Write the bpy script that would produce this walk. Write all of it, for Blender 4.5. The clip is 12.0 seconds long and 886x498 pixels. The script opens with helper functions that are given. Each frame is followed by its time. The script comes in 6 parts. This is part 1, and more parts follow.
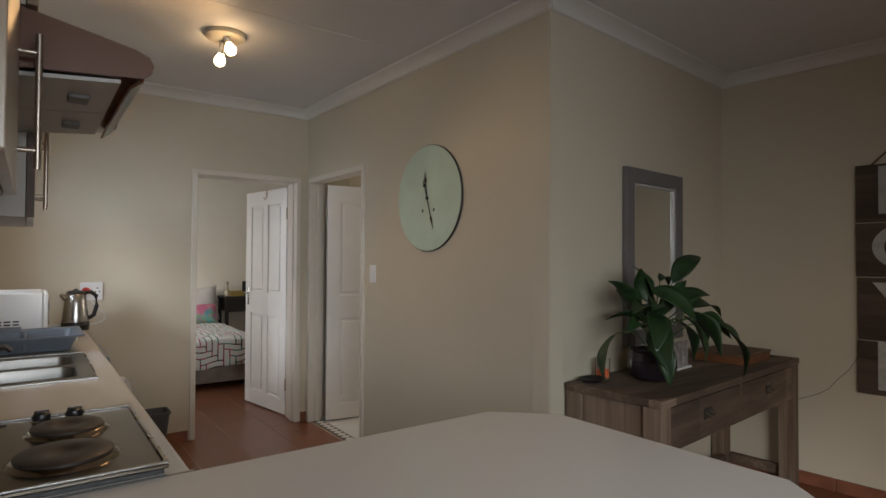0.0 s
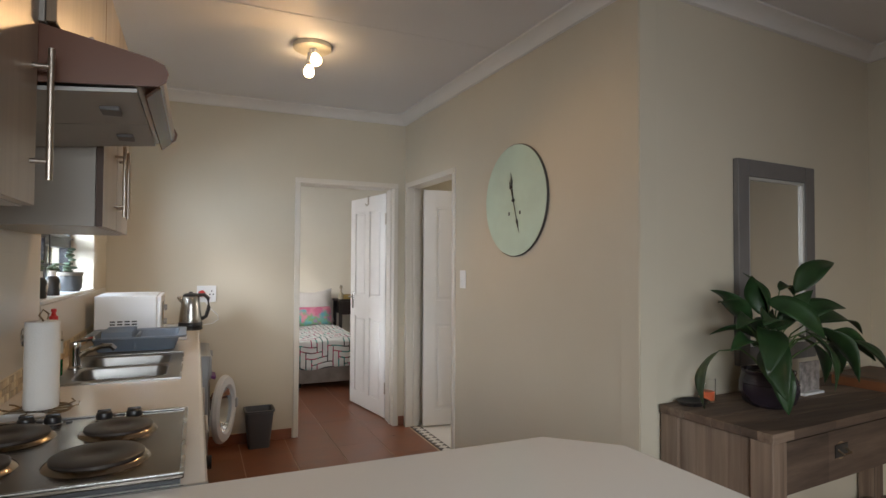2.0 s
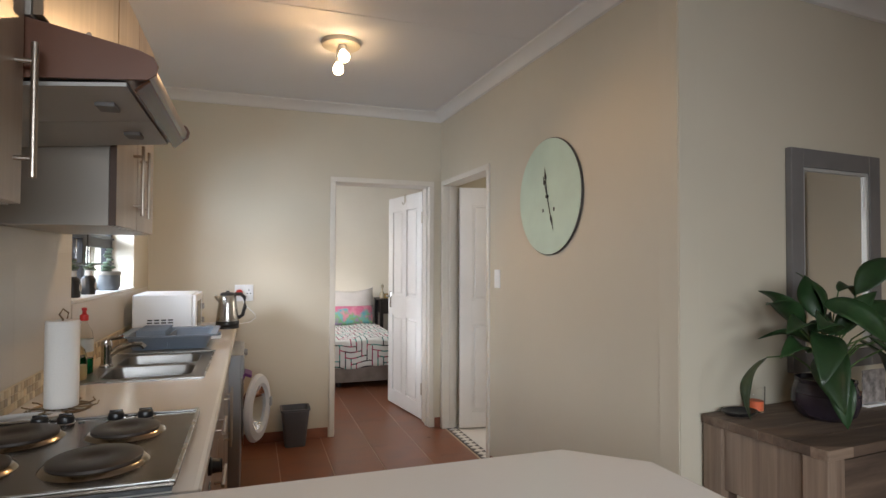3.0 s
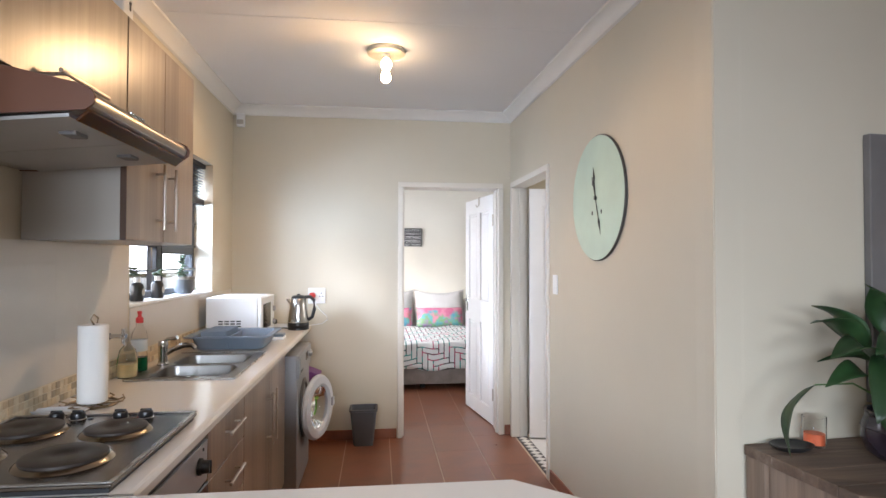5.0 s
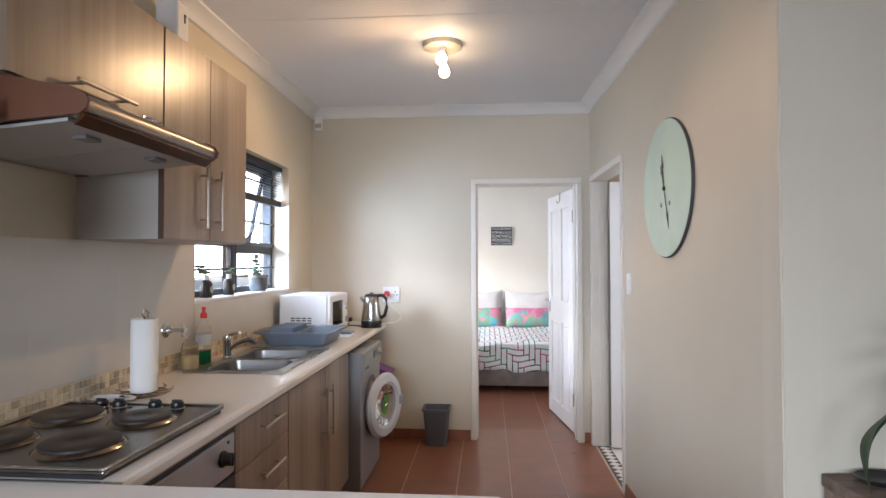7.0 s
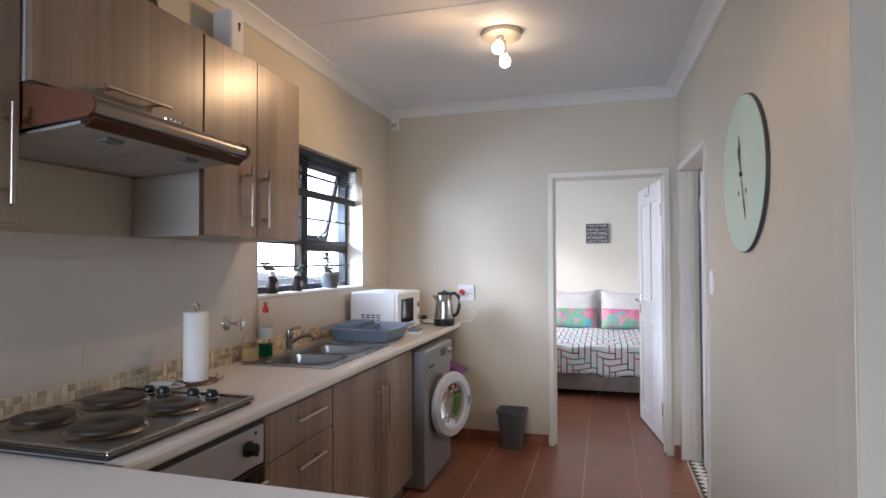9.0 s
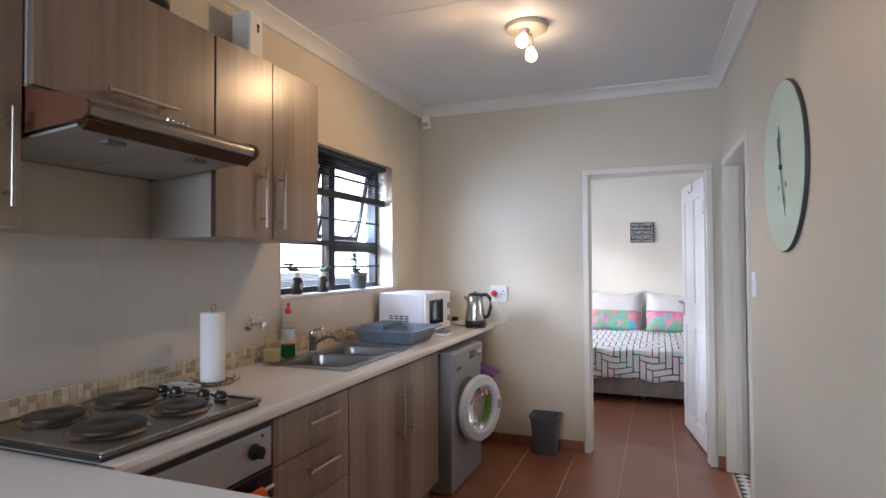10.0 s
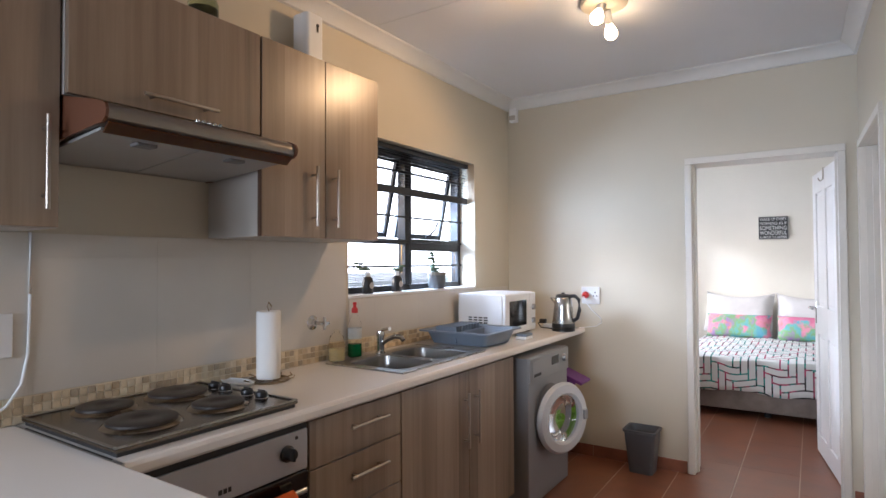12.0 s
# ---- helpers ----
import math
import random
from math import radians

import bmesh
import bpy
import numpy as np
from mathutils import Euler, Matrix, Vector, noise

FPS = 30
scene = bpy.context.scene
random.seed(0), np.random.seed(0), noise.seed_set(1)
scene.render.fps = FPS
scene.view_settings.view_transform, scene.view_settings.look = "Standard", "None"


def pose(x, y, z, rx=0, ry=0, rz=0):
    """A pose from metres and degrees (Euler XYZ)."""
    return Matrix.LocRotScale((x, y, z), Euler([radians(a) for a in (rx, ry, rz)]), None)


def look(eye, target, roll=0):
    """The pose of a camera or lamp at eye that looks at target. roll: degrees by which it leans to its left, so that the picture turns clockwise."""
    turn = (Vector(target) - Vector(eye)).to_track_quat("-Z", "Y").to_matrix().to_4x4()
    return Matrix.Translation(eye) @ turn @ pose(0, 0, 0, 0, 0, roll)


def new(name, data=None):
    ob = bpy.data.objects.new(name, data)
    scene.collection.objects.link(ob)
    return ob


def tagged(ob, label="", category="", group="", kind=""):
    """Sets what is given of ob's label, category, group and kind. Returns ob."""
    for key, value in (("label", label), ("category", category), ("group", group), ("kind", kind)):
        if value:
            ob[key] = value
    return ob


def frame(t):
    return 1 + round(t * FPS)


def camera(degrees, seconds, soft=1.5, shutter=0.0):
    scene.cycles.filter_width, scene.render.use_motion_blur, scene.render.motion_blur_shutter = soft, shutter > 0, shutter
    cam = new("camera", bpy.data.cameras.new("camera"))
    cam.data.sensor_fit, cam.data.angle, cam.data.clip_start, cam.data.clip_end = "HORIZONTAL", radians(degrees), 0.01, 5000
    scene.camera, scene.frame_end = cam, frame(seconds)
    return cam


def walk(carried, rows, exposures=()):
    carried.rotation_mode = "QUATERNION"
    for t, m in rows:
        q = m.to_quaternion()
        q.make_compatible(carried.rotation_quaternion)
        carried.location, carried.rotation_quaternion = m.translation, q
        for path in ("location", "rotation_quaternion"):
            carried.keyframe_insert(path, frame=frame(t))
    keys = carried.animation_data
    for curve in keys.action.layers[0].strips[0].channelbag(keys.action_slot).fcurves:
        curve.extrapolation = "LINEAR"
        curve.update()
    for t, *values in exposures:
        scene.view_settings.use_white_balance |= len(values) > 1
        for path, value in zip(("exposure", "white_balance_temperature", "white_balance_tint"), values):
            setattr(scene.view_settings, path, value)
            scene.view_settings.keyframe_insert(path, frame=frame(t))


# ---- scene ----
cam = camera(76.3, 12.0)
PATH = [
    (0, (0.316, 0.178, 1.374), (1.495, 1.794, 1.412), 0.3),
    (0.5, (0.385, 0.187, 1.367), (1.472, 1.865, 1.416), 0.4),
    (1, (0.455, 0.193, 1.372), (1.448, 1.928, 1.423), 0.4),
    (1.5, (0.507, 0.189, 1.39), (1.404, 1.976, 1.432), 0.3),
    (2, (0.578, 0.184, 1.383), (1.38, 2.015, 1.433), 0.3),
    (2.5, (0.644, 0.197, 1.385), (1.366, 2.061, 1.43), 0.2),
    (3, (0.703, 0.233, 1.383), (1.347, 2.126, 1.429), 0.2),
    (4.8, (1.096, 0.199, 1.418), (1.373, 2.18, 1.462), 0.0),
    (5, (1.136, 0.196, 1.42), (1.365, 2.183, 1.463), 0.1),
    (5.5, (1.216, 0.214, 1.415), (1.339, 2.21, 1.456), 0.1),
    (6, (1.296, 0.253, 1.4), (1.329, 2.253, 1.442), 0.1),
    (6.5, (1.384, 0.277, 1.4), (1.319, 2.276, 1.444), -0.1),
    (7, (1.431, 0.287, 1.409), (1.271, 2.28, 1.452), -0.1),
    (9, (1.706, 0.423, 1.391), (1.157, 2.345, 1.435), -0.2),
    (9.5, (1.752, 0.467, 1.386), (1.124, 2.365, 1.432), -0.3),
    (10, (1.812, 0.531, 1.392), (1.099, 2.399, 1.438), -0.3),
    (10.5, (1.861, 0.592, 1.402), (1.064, 2.426, 1.448), -0.3),
    (11, (1.912, 0.668, 1.404), (1.023, 2.459, 1.45), -0.4),
    (11.5, (1.954, 0.734, 1.393), (0.96, 2.469, 1.44), -0.5),
    (12, (1.994, 0.786, 1.391), (0.898, 2.459, 1.436), -0.3),
]
EXPOSURES = [(0, -1.41, 6750, 12), (1.0, -1.24, 6750, 12), (2.0, -0.87, 6650, 12), (3.0, -0.6, 6550, 13), (5.0, 0.07, 6000, 14), (6.5, -0.04, 5900, 15), (7.0, -0.13, 5850, 15), (8.0, -0.3, 5750, 16), (9.5, -0.43, 5650, 16), (10.8, -0.44, 5650, 16), (12, -0.23, 5750, 15)]
walk(cam, [(t, look(eye, target, roll)) for t, eye, target, roll in PATH], EXPOSURES)

# ---- world and light ----
world = bpy.data.worlds.new("sky")
scene.world = world
world.use_nodes = True
sky = world.node_tree.nodes.new("ShaderNodeTexSky")
sky.sky_type, sky.sun_disc = "NISHITA", False
sky.sun_elevation, sky.sun_rotation = radians(18), radians(232)
sky.air_density, sky.dust_density = 1.4, 3.0
back = world.node_tree.nodes["Background"]
back.inputs["Strength"].default_value = 0.15
world.node_tree.links.new(sky.outputs["Color"], back.inputs["Color"])

sun = new("sun", bpy.data.lights.new("sun", "SUN"))
sun.data.energy, sun.data.angle, sun.data.color = 2.1, radians(8), (0.95, 0.97, 1.0)
sun.matrix_basis = look((0, 0, 0), (1.0, 0.78, -0.41))


def window_light(name, x, y, z, target, width, height, watts, color=(0.74, 0.87, 1.0)):
    """An area lamp for the sky's light at an opening, real or added."""
    lamp = new(name, bpy.data.lights.new(name, "AREA"))
    lamp.data.shape, lamp.data.size, lamp.data.size_y = "RECTANGLE", width, height
    lamp.data.energy, lamp.data.color = watts, color
    lamp.matrix_basis = look((x, y, z), target)
    return lamp


window_light("kitchen_window_light", -0.46, 3.72, 1.63, (1.1, 4.45, 0.85), 0.5, 0.34, 34, (0.62, 0.80, 1.0)).data.spread = radians(140)
# spot added for the ceiling lamp's bulbs, aimed down and off the back wall
bulbs = new("ceiling_lamp_light", bpy.data.lights.new("ceiling_lamp_light", "SPOT"))
bulbs.data.energy, bulbs.data.color, bulbs.data.shadow_soft_size = 38.0, (1.0, 0.60, 0.27), 0.04
bulbs.data.spot_size, bulbs.data.spot_blend = radians(176), 0.45
bulbs.matrix_basis = look((1.178, 3.45, 2.505), (0.83, 3.0, 1.685))
window_light("bedroom_window_light", -0.35, 6.9, 1.6, (2.0, 6.9, 1.1), 1.5, 1.2, 95, (0.97, 0.98, 1.0))
window_light("patio_door_light", 1.3, -3.28, 1.75, (0.7, 1.6, -0.75), 1.6, 0.7, 50, (0.87, 0.945, 1.0)).data.spread = radians(95)
# warm lamp added at an unseen bathroom opening to brighten the open door
window_light("bathroom_window_light", 3.86, 3.9, 1.7, (2.4, 4.1, 1.2), 0.6, 0.6, 20, (1.0, 0.9, 0.76))
# made-up side window, out of view, to brighten the clock wall and peninsula
window_light("living_window_light", 0.03, -1.70, 1.65, (1.75, 2.1, 0.15), 1.3, 0.9, 40, (0.80, 0.91, 1.0)).data.spread = radians(85)

# ---- materials ----
MATS = {}


def nodes_of(name):
    m = bpy.data.materials.new(name)
    m.use_nodes = True
    nt = m.node_tree
    return m, nt, nt.nodes["Principled BSDF"]


def add(nt, kind, **values):
    n = nt.nodes.new(kind)
    for k, v in values.items():
        n.inputs[k].default_value = v
    return n


def noise_node(nt, coord, scale, detail=4.0, rough=0.55):
    n = add(nt, "ShaderNodeTexNoise", Scale=scale, Detail=detail, Roughness=rough)
    nt.links.new(coord, n.inputs["Vector"])
    return n


def mix_color(nt, fac, a, b):
    n = nt.nodes.new("ShaderNodeMix")
    n.data_type = "RGBA"
    for sock, v in ((n.inputs[0], fac), (n.inputs[6], a), (n.inputs[7], b)):
        if hasattr(v, "is_linked"):
            nt.links.new(v, sock)
        elif isinstance(v, tuple):
            sock.default_value = (*v[:3], 1.0)
        else:
            sock.default_value = v
    return n.outputs[2]


def ramp(nt, fac, stops):
    n = nt.nodes.new("ShaderNodeValToRGB")
    e = n.color_ramp.elements
    while len(e) < len(stops):
        e.new(0.5)
    for el, (p, c) in zip(e, stops):
        el.position, el.color = p, (*c, 1.0)
    nt.links.new(fac, n.inputs["Fac"])
    return n.outputs["Color"]


def maths(nt, op, a, b=0.0):
    n = nt.nodes.new("ShaderNodeMath")
    n.operation = op
    for sock, v in zip(n.inputs, (a, b)):
        if hasattr(v, "is_linked"):
            nt.links.new(v, sock)
        else:
            sock.default_value = v
    return n.outputs[0]


def position(nt):
    return nt.nodes.new("ShaderNodeNewGeometry").outputs["Position"]


def bumped(nt, bsdf, height, strength, distance=0.002):
    b = add(nt, "ShaderNodeBump", Strength=strength, Distance=distance)
    nt.links.new(height, b.inputs["Height"])
    nt.links.new(b.outputs["Normal"], bsdf.inputs["Normal"])


def plain(name, color, rough=0.5, metal=0.0, vary=0.12, big=2.5, fine=90.0, bump=0.12, distance=0.001, per_object=0.0, coat=0.0):
    """A surface with broad blotches, fine grain and relief."""
    if name in MATS:
        return MATS[name]
    m, nt, p = nodes_of(name)
    pos = position(nt)
    n1, n2 = noise_node(nt, pos, big, 5), noise_node(nt, pos, fine, 3)
    dark = tuple(c * (1 - vary) for c in color)
    light = tuple(min(1, c * (1 + vary * 0.6)) for c in color)
    c = ramp(nt, n1.outputs["Fac"], [(0.3, dark), (0.7, light)])
    c = mix_color(nt, maths(nt, "MULTIPLY", n2.outputs["Fac"], 0.5 * vary + 0.04), c, dark)
    if per_object:
        info = nt.nodes.new("ShaderNodeObjectInfo")
        c = mix_color(nt, maths(nt, "MULTIPLY", info.outputs["Random"], per_object), c, tuple(x * 0.45 for x in color))
    nt.links.new(c, p.inputs["Base Color"])
    r = nt.nodes.new("ShaderNodeMapRange")
    r.inputs["To Min"].default_value, r.inputs["To Max"].default_value = max(0.02, rough - 0.08), min(1, rough + 0.1)
    nt.links.new(n1.outputs["Fac"], r.inputs["Value"])
    nt.links.new(r.outputs["Result"], p.inputs["Roughness"])
    p.inputs["Metallic"].default_value = metal
    p.inputs["Coat Weight"].default_value = coat
    if bump:
        bumped(nt, p, n2.outputs["Fac"], bump, distance)
    MATS[name] = m
    return m


def wood(name, colors, axis="z", rough=0.42, band=10.0, grain=26.0, coat=0.0, across="y", bump=0.1):
    """Boards of varying tone with long grain along one axis."""
    if name in MATS:
        return MATS[name]
    m, nt, p = nodes_of(name)
    pos = position(nt)
    sep = nt.nodes.new("ShaderNodeSeparateXYZ")
    nt.links.new(pos, sep.inputs[0])
    mp = add(nt, "ShaderNodeMapping")
    mp.inputs["Scale"].default_value = tuple(0.9 if a == axis else grain for a in "xyz")
    nt.links.new(pos, mp.inputs["Vector"])
    fine = noise_node(nt, mp.outputs[0], 1.6, 6, 0.65)
    mp2 = add(nt, "ShaderNodeMapping")
    mp2.inputs["Scale"].default_value = tuple(0.35 if a == axis else 5.0 for a in "xyz")
    nt.links.new(pos, mp2.inputs["Vector"])
    broad = noise_node(nt, mp2.outputs[0], 1.3, 4, 0.5)
    side = maths(nt, "ADD", sep.outputs[across.upper()], maths(nt, "MULTIPLY", sep.outputs["X" if across != "x" else "Y"], 0.37))
    cell = maths(nt, "FLOOR", maths(nt, "MULTIPLY", side, band))
    wn = nt.nodes.new("ShaderNodeTexWhiteNoise")
    wn.noise_dimensions = "1D"
    nt.links.new(cell, wn.inputs["W"])
    tone = maths(nt, "ADD", maths(nt, "MULTIPLY", wn.outputs["Value"], 0.24), maths(nt, "MULTIPLY", broad.outputs["Fac"], 0.5))
    tone = maths(nt, "ADD", tone, maths(nt, "MULTIPLY", fine.outputs["Fac"], 0.42))
    dark, mid, light = colors
    c = ramp(nt, tone, [(0.3, dark), (0.56, mid), (0.86, light)])
    nt.links.new(c, p.inputs["Base Color"])
    p.inputs["Roughness"].default_value = rough
    p.inputs["Coat Weight"].default_value = coat
    p.inputs["Coat Roughness"].default_value = 0.3
    bumped(nt, p, fine.outputs["Fac"], bump, 0.001)
    MATS[name] = m
    return m


def glass(name, color=(1, 1, 1), rough=0.0, ior=1.45):
    if name in MATS:
        return MATS[name]
    m, nt, p = nodes_of(name)
    p.inputs["Base Color"].default_value = (*color, 1)
    p.inputs["Roughness"].default_value = rough
    p.inputs["Transmission Weight"].default_value = 1.0
    p.inputs["IOR"].default_value = ior
    MATS[name] = m
    return m


def glowing(name, color, strength):
    m, nt, p = nodes_of(name)
    p.inputs["Emission Color"].default_value = (*color, 1)
    p.inputs["Emission Strength"].default_value = strength
    return m


WALL = plain("cream_wall_paint", (0.575, 0.522, 0.412), 0.55, vary=0.05, big=1.2, fine=140, bump=0.25, distance=0.0015)
BEDWALL = plain("ivory_wall_paint", (0.80, 0.765, 0.67), 0.6, vary=0.05, big=1.2, fine=140, bump=0.2, distance=0.0015)
CEIL = plain("white_ceiling_paint", (0.74, 0.745, 0.76), 0.6, vary=0.04, big=0.9, fine=120, bump=0.15)
CORNICE = plain("white_cornice", (0.70, 0.69, 0.66), 0.55, vary=0.04)
GLOSS = plain("white_gloss_paint", (0.80, 0.79, 0.77), 0.32, vary=0.05, big=3, fine=60, bump=0.1)
JAMB = plain("cream_gloss_frame", (0.64, 0.60, 0.53), 0.35, vary=0.05, big=3, fine=60, bump=0.1)
TERRA = plain("terracotta_tile", (0.22, 0.082, 0.042), 0.3, vary=0.28, big=5, fine=70, bump=0.2, per_object=0.12, distance=0.002)
GROUT = plain("floor_grout", (0.50, 0.40, 0.31), 0.85, vary=0.2)
SKIRT = plain("terracotta_skirting", (0.24, 0.09, 0.05), 0.45, vary=0.25, big=7)
LAMINATE = plain("cream_laminate_worktop", (0.82, 0.785, 0.735), 0.18, vary=0.025, big=0.8, fine=500, bump=0.0)
OAK = wood("ash_laminate", ((0.135, 0.095, 0.062), (0.268, 0.196, 0.135), (0.425, 0.328, 0.235)), rough=0.3, band=5.5, coat=0.25)
OAKH = wood("ash_laminate_dark_edge", ((0.05, 0.022, 0.012), (0.08, 0.04, 0.022), (0.12, 0.06, 0.035)), rough=0.5)
CARCASS = plain("white_melamine", (0.45, 0.42, 0.375), 0.4, vary=0.04, bump=0.03)
HOBSTEEL = plain("hob_steel", (0.19, 0.165, 0.14), 0.22, 1.0, vary=0.12, big=9, fine=200, bump=0.03)
STEEL = plain("brushed_steel", (0.43, 0.42, 0.40), 0.26, 1.0, vary=0.08, big=4, fine=200, bump=0.04)
NICKEL = plain("satin_nickel", (0.50, 0.44, 0.37), 0.34, 1.0, vary=0.05, bump=0.02)
# dark warm tone: the lamp's golden glints on chrome, put into the colour
RINGSTEEL = plain("golden_glint_steel", (0.34, 0.28, 0.21), 0.16, 1.0, vary=0.2, big=12, bump=0.02)
SATIN = plain("satin_silver_panel", (0.50, 0.50, 0.51), 0.38, 0.6, vary=0.08, big=6, fine=160, bump=0.03)
SINKSTEEL = plain("sink_steel", (0.30, 0.29, 0.275), 0.36, 1.0, vary=0.08, big=4, fine=200, bump=0.04)
CHROME = plain("chrome", (0.58, 0.58, 0.58), 0.1, 1.0, vary=0.03, bump=0.0)
IRON = plain("cast_iron_plate", (0.05, 0.04, 0.034), 0.42, 0.3, vary=0.3, big=25, fine=220, bump=0.2)
BLACK = plain("black_plastic", (0.015, 0.015, 0.016), 0.35, vary=0.2, bump=0.05)
BLACKGLASS = plain("black_oven_glass", (0.01, 0.01, 0.011), 0.08, vary=0.1, bump=0.0)
HOODSIDE = plain("brown_hood_side", (0.135, 0.052, 0.025), 0.42, vary=0.1)
HOODMETAL = plain("hood_steel", (0.27, 0.24, 0.215), 0.30, 0.85, vary=0.07, big=3, fine=200, bump=0.04)
FILTER = plain("hood_filter_metal", (0.40, 0.385, 0.36), 0.5, 0.35, vary=0.08, big=5)
SILVER = plain("silver_appliance_paint", (0.33, 0.335, 0.34), 0.36, 0.55, vary=0.04, bump=0.02)
RINGGREY = plain("pale_grey_ring_plastic", (0.50, 0.505, 0.51), 0.35, vary=0.04, bump=0.02)
WHITEPLASTIC = plain("white_plastic", (0.78, 0.79, 0.79), 0.35, vary=0.03, bump=0.02)
FRAMEBLACK = plain("charcoal_aluminium", (0.022, 0.023, 0.026), 0.38, 0.2, vary=0.1)
GREYBLUE = plain("grey_blue_plastic", (0.165, 0.205, 0.26), 0.42, vary=0.06)
GREYPLASTIC = plain("grey_bin_plastic", (0.085, 0.085, 0.09), 0.45, vary=0.1)
PAPER = plain("paper_towel", (0.82, 0.80, 0.76), 0.9, vary=0.04, fine=160, bump=0.5, distance=0.002)
WIRE = plain("bronze_wire", (0.28, 0.22, 0.15), 0.35, 0.9, vary=0.1, bump=0)
GLASS = glass("clear_glass")
GREENSOAP = plain("green_dish_soap", (0.0, 0.16, 0.05), 0.15, vary=0.1, bump=0)
REDCAP = plain("red_plastic", (0.55, 0.02, 0.02), 0.35, vary=0.1)
ORANGE = plain("orange_towel", (0.72, 0.13, 0.02), 0.95, vary=0.25, big=12, fine=260, bump=0.8, distance=0.003)
PURPLE = plain("purple_plastic", (0.13, 0.03, 0.18), 0.4, vary=0.1)
LIME = plain("lime_plastic", (0.18, 0.42, 0.04), 0.5, vary=0.15)
LEAF = plain("dark_green_leaf", (0.022, 0.06, 0.018), 0.45, vary=0.45, big=16, fine=120, bump=0.3, per_object=0.5, distance=0.002)
STALK = plain("leaf_stalk", (0.07, 0.13, 0.035), 0.5, vary=0.2)
SOIL = plain("potting_soil", (0.03, 0.022, 0.016), 0.95, vary=0.4, big=40, bump=0.8, distance=0.006)
PLUM = plain("dark_glazed_pot", (0.035, 0.025, 0.035), 0.22, vary=0.25, big=9)
RUSTIC = wood("weathered_brown_wood", ((0.030, 0.019, 0.013), (0.125, 0.083, 0.057), (0.34, 0.25, 0.18)), axis="x", across="y", rough=0.7, band=8, grain=22, bump=0.5)
RUSTICV = wood("weathered_upright_wood", ((0.030, 0.019, 0.013), (0.125, 0.083, 0.057), (0.34, 0.25, 0.18)), axis="z", across="x", rough=0.7, band=12, grain=22, bump=0.5)
GREYFRAME = plain("grey_painted_frame", (0.16, 0.15, 0.145), 0.55, vary=0.12, big=9)
SILVERLINE = plain("pale_silver_beading", (0.6, 0.6, 0.58), 0.35, 0.4, vary=0.08)
SEAGREEN = plain("pale_mint_clock_face", (0.50, 0.64, 0.54), 0.35, vary=0.1, big=4, fine=50, bump=0.1)

# ---- building helpers ----
FRAME = [Matrix.Identity(4)]


def thing(name, label, category, at=(0, 0, 0), turn=0.0, group=""):
    ob = new(name)
    ob.empty_display_size = 0.05
    ob.matrix_basis = FRAME[0] @ pose(*at, 0, 0, turn)
    tagged(ob, label, category, group)
    return ob


def world_of(ob):
    m = ob.matrix_basis.copy()
    while ob.parent:
        ob = ob.parent
        m = ob.matrix_basis @ m
    return m


def part(name, bm, material, parent=None, label="", smooth=False, local=False):
    """One mesh object from a bmesh in the working frame, under a thing or a part."""
    me = bpy.data.meshes.new(name)
    if parent is not None and not local:
        bm.transform(world_of(parent).inverted() @ FRAME[0])
    elif parent is None:
        bm.transform(FRAME[0])
    bmesh.ops.recalc_face_normals(bm, faces=bm.faces)
    if smooth:
        for f in bm.faces:
            f.smooth = True
        for e in bm.edges:
            if len(e.link_faces) == 2 and e.calc_face_angle(0) > 0.7:
                e.smooth = False
    bm.to_mesh(me)
    bm.free()
    for m in (material if isinstance(material, (list, tuple)) else (material,)):
        me.materials.append(m)
    ob = new(name, me)
    ob.parent = parent
    return tagged(ob, label)


def solid(name, bm, material, label, category, kind="", smooth=False):
    """A top-level thing of one mesh."""
    return tagged(part(name, bm, material, None, "", smooth), label, category, "", kind)


def box(x0, x1, y0, y1, z0, z1, bevel=0.0, seg=2, bm=None):
    own = bmesh.new()
    bmesh.ops.create_cube(own, size=1.0)
    own.transform(Matrix.Translation(((x0 + x1) / 2, (y0 + y1) / 2, (z0 + z1) / 2)) @ Matrix.Diagonal((abs(x1 - x0), abs(y1 - y0), abs(z1 - z0), 1)))
    if bevel:
        bmesh.ops.bevel(own, geom=own.edges[:], offset=bevel, segments=seg, affect="EDGES", profile=0.5)
    return joined(bm, own)


def joined(bm, own):
    if bm is None:
        return own
    me = bpy.data.meshes.new("tmp")
    own.to_mesh(me)
    own.free()
    bm.from_mesh(me)
    bpy.data.meshes.remove(me)
    return bm


def rod(p0, p1, r0, r1=None, seg=14, bm=None):
    own = bmesh.new()
    p0, p1 = Vector(p0), Vector(p1)
    d = p1 - p0
    bmesh.ops.create_cone(own, cap_ends=True, segments=seg, radius1=r0, radius2=r0 if r1 is None else r1, depth=d.length)
    own.transform(Matrix.Translation((p0 + p1) / 2) @ d.to_track_quat("Z", "Y").to_matrix().to_4x4())
    return joined(bm, own)


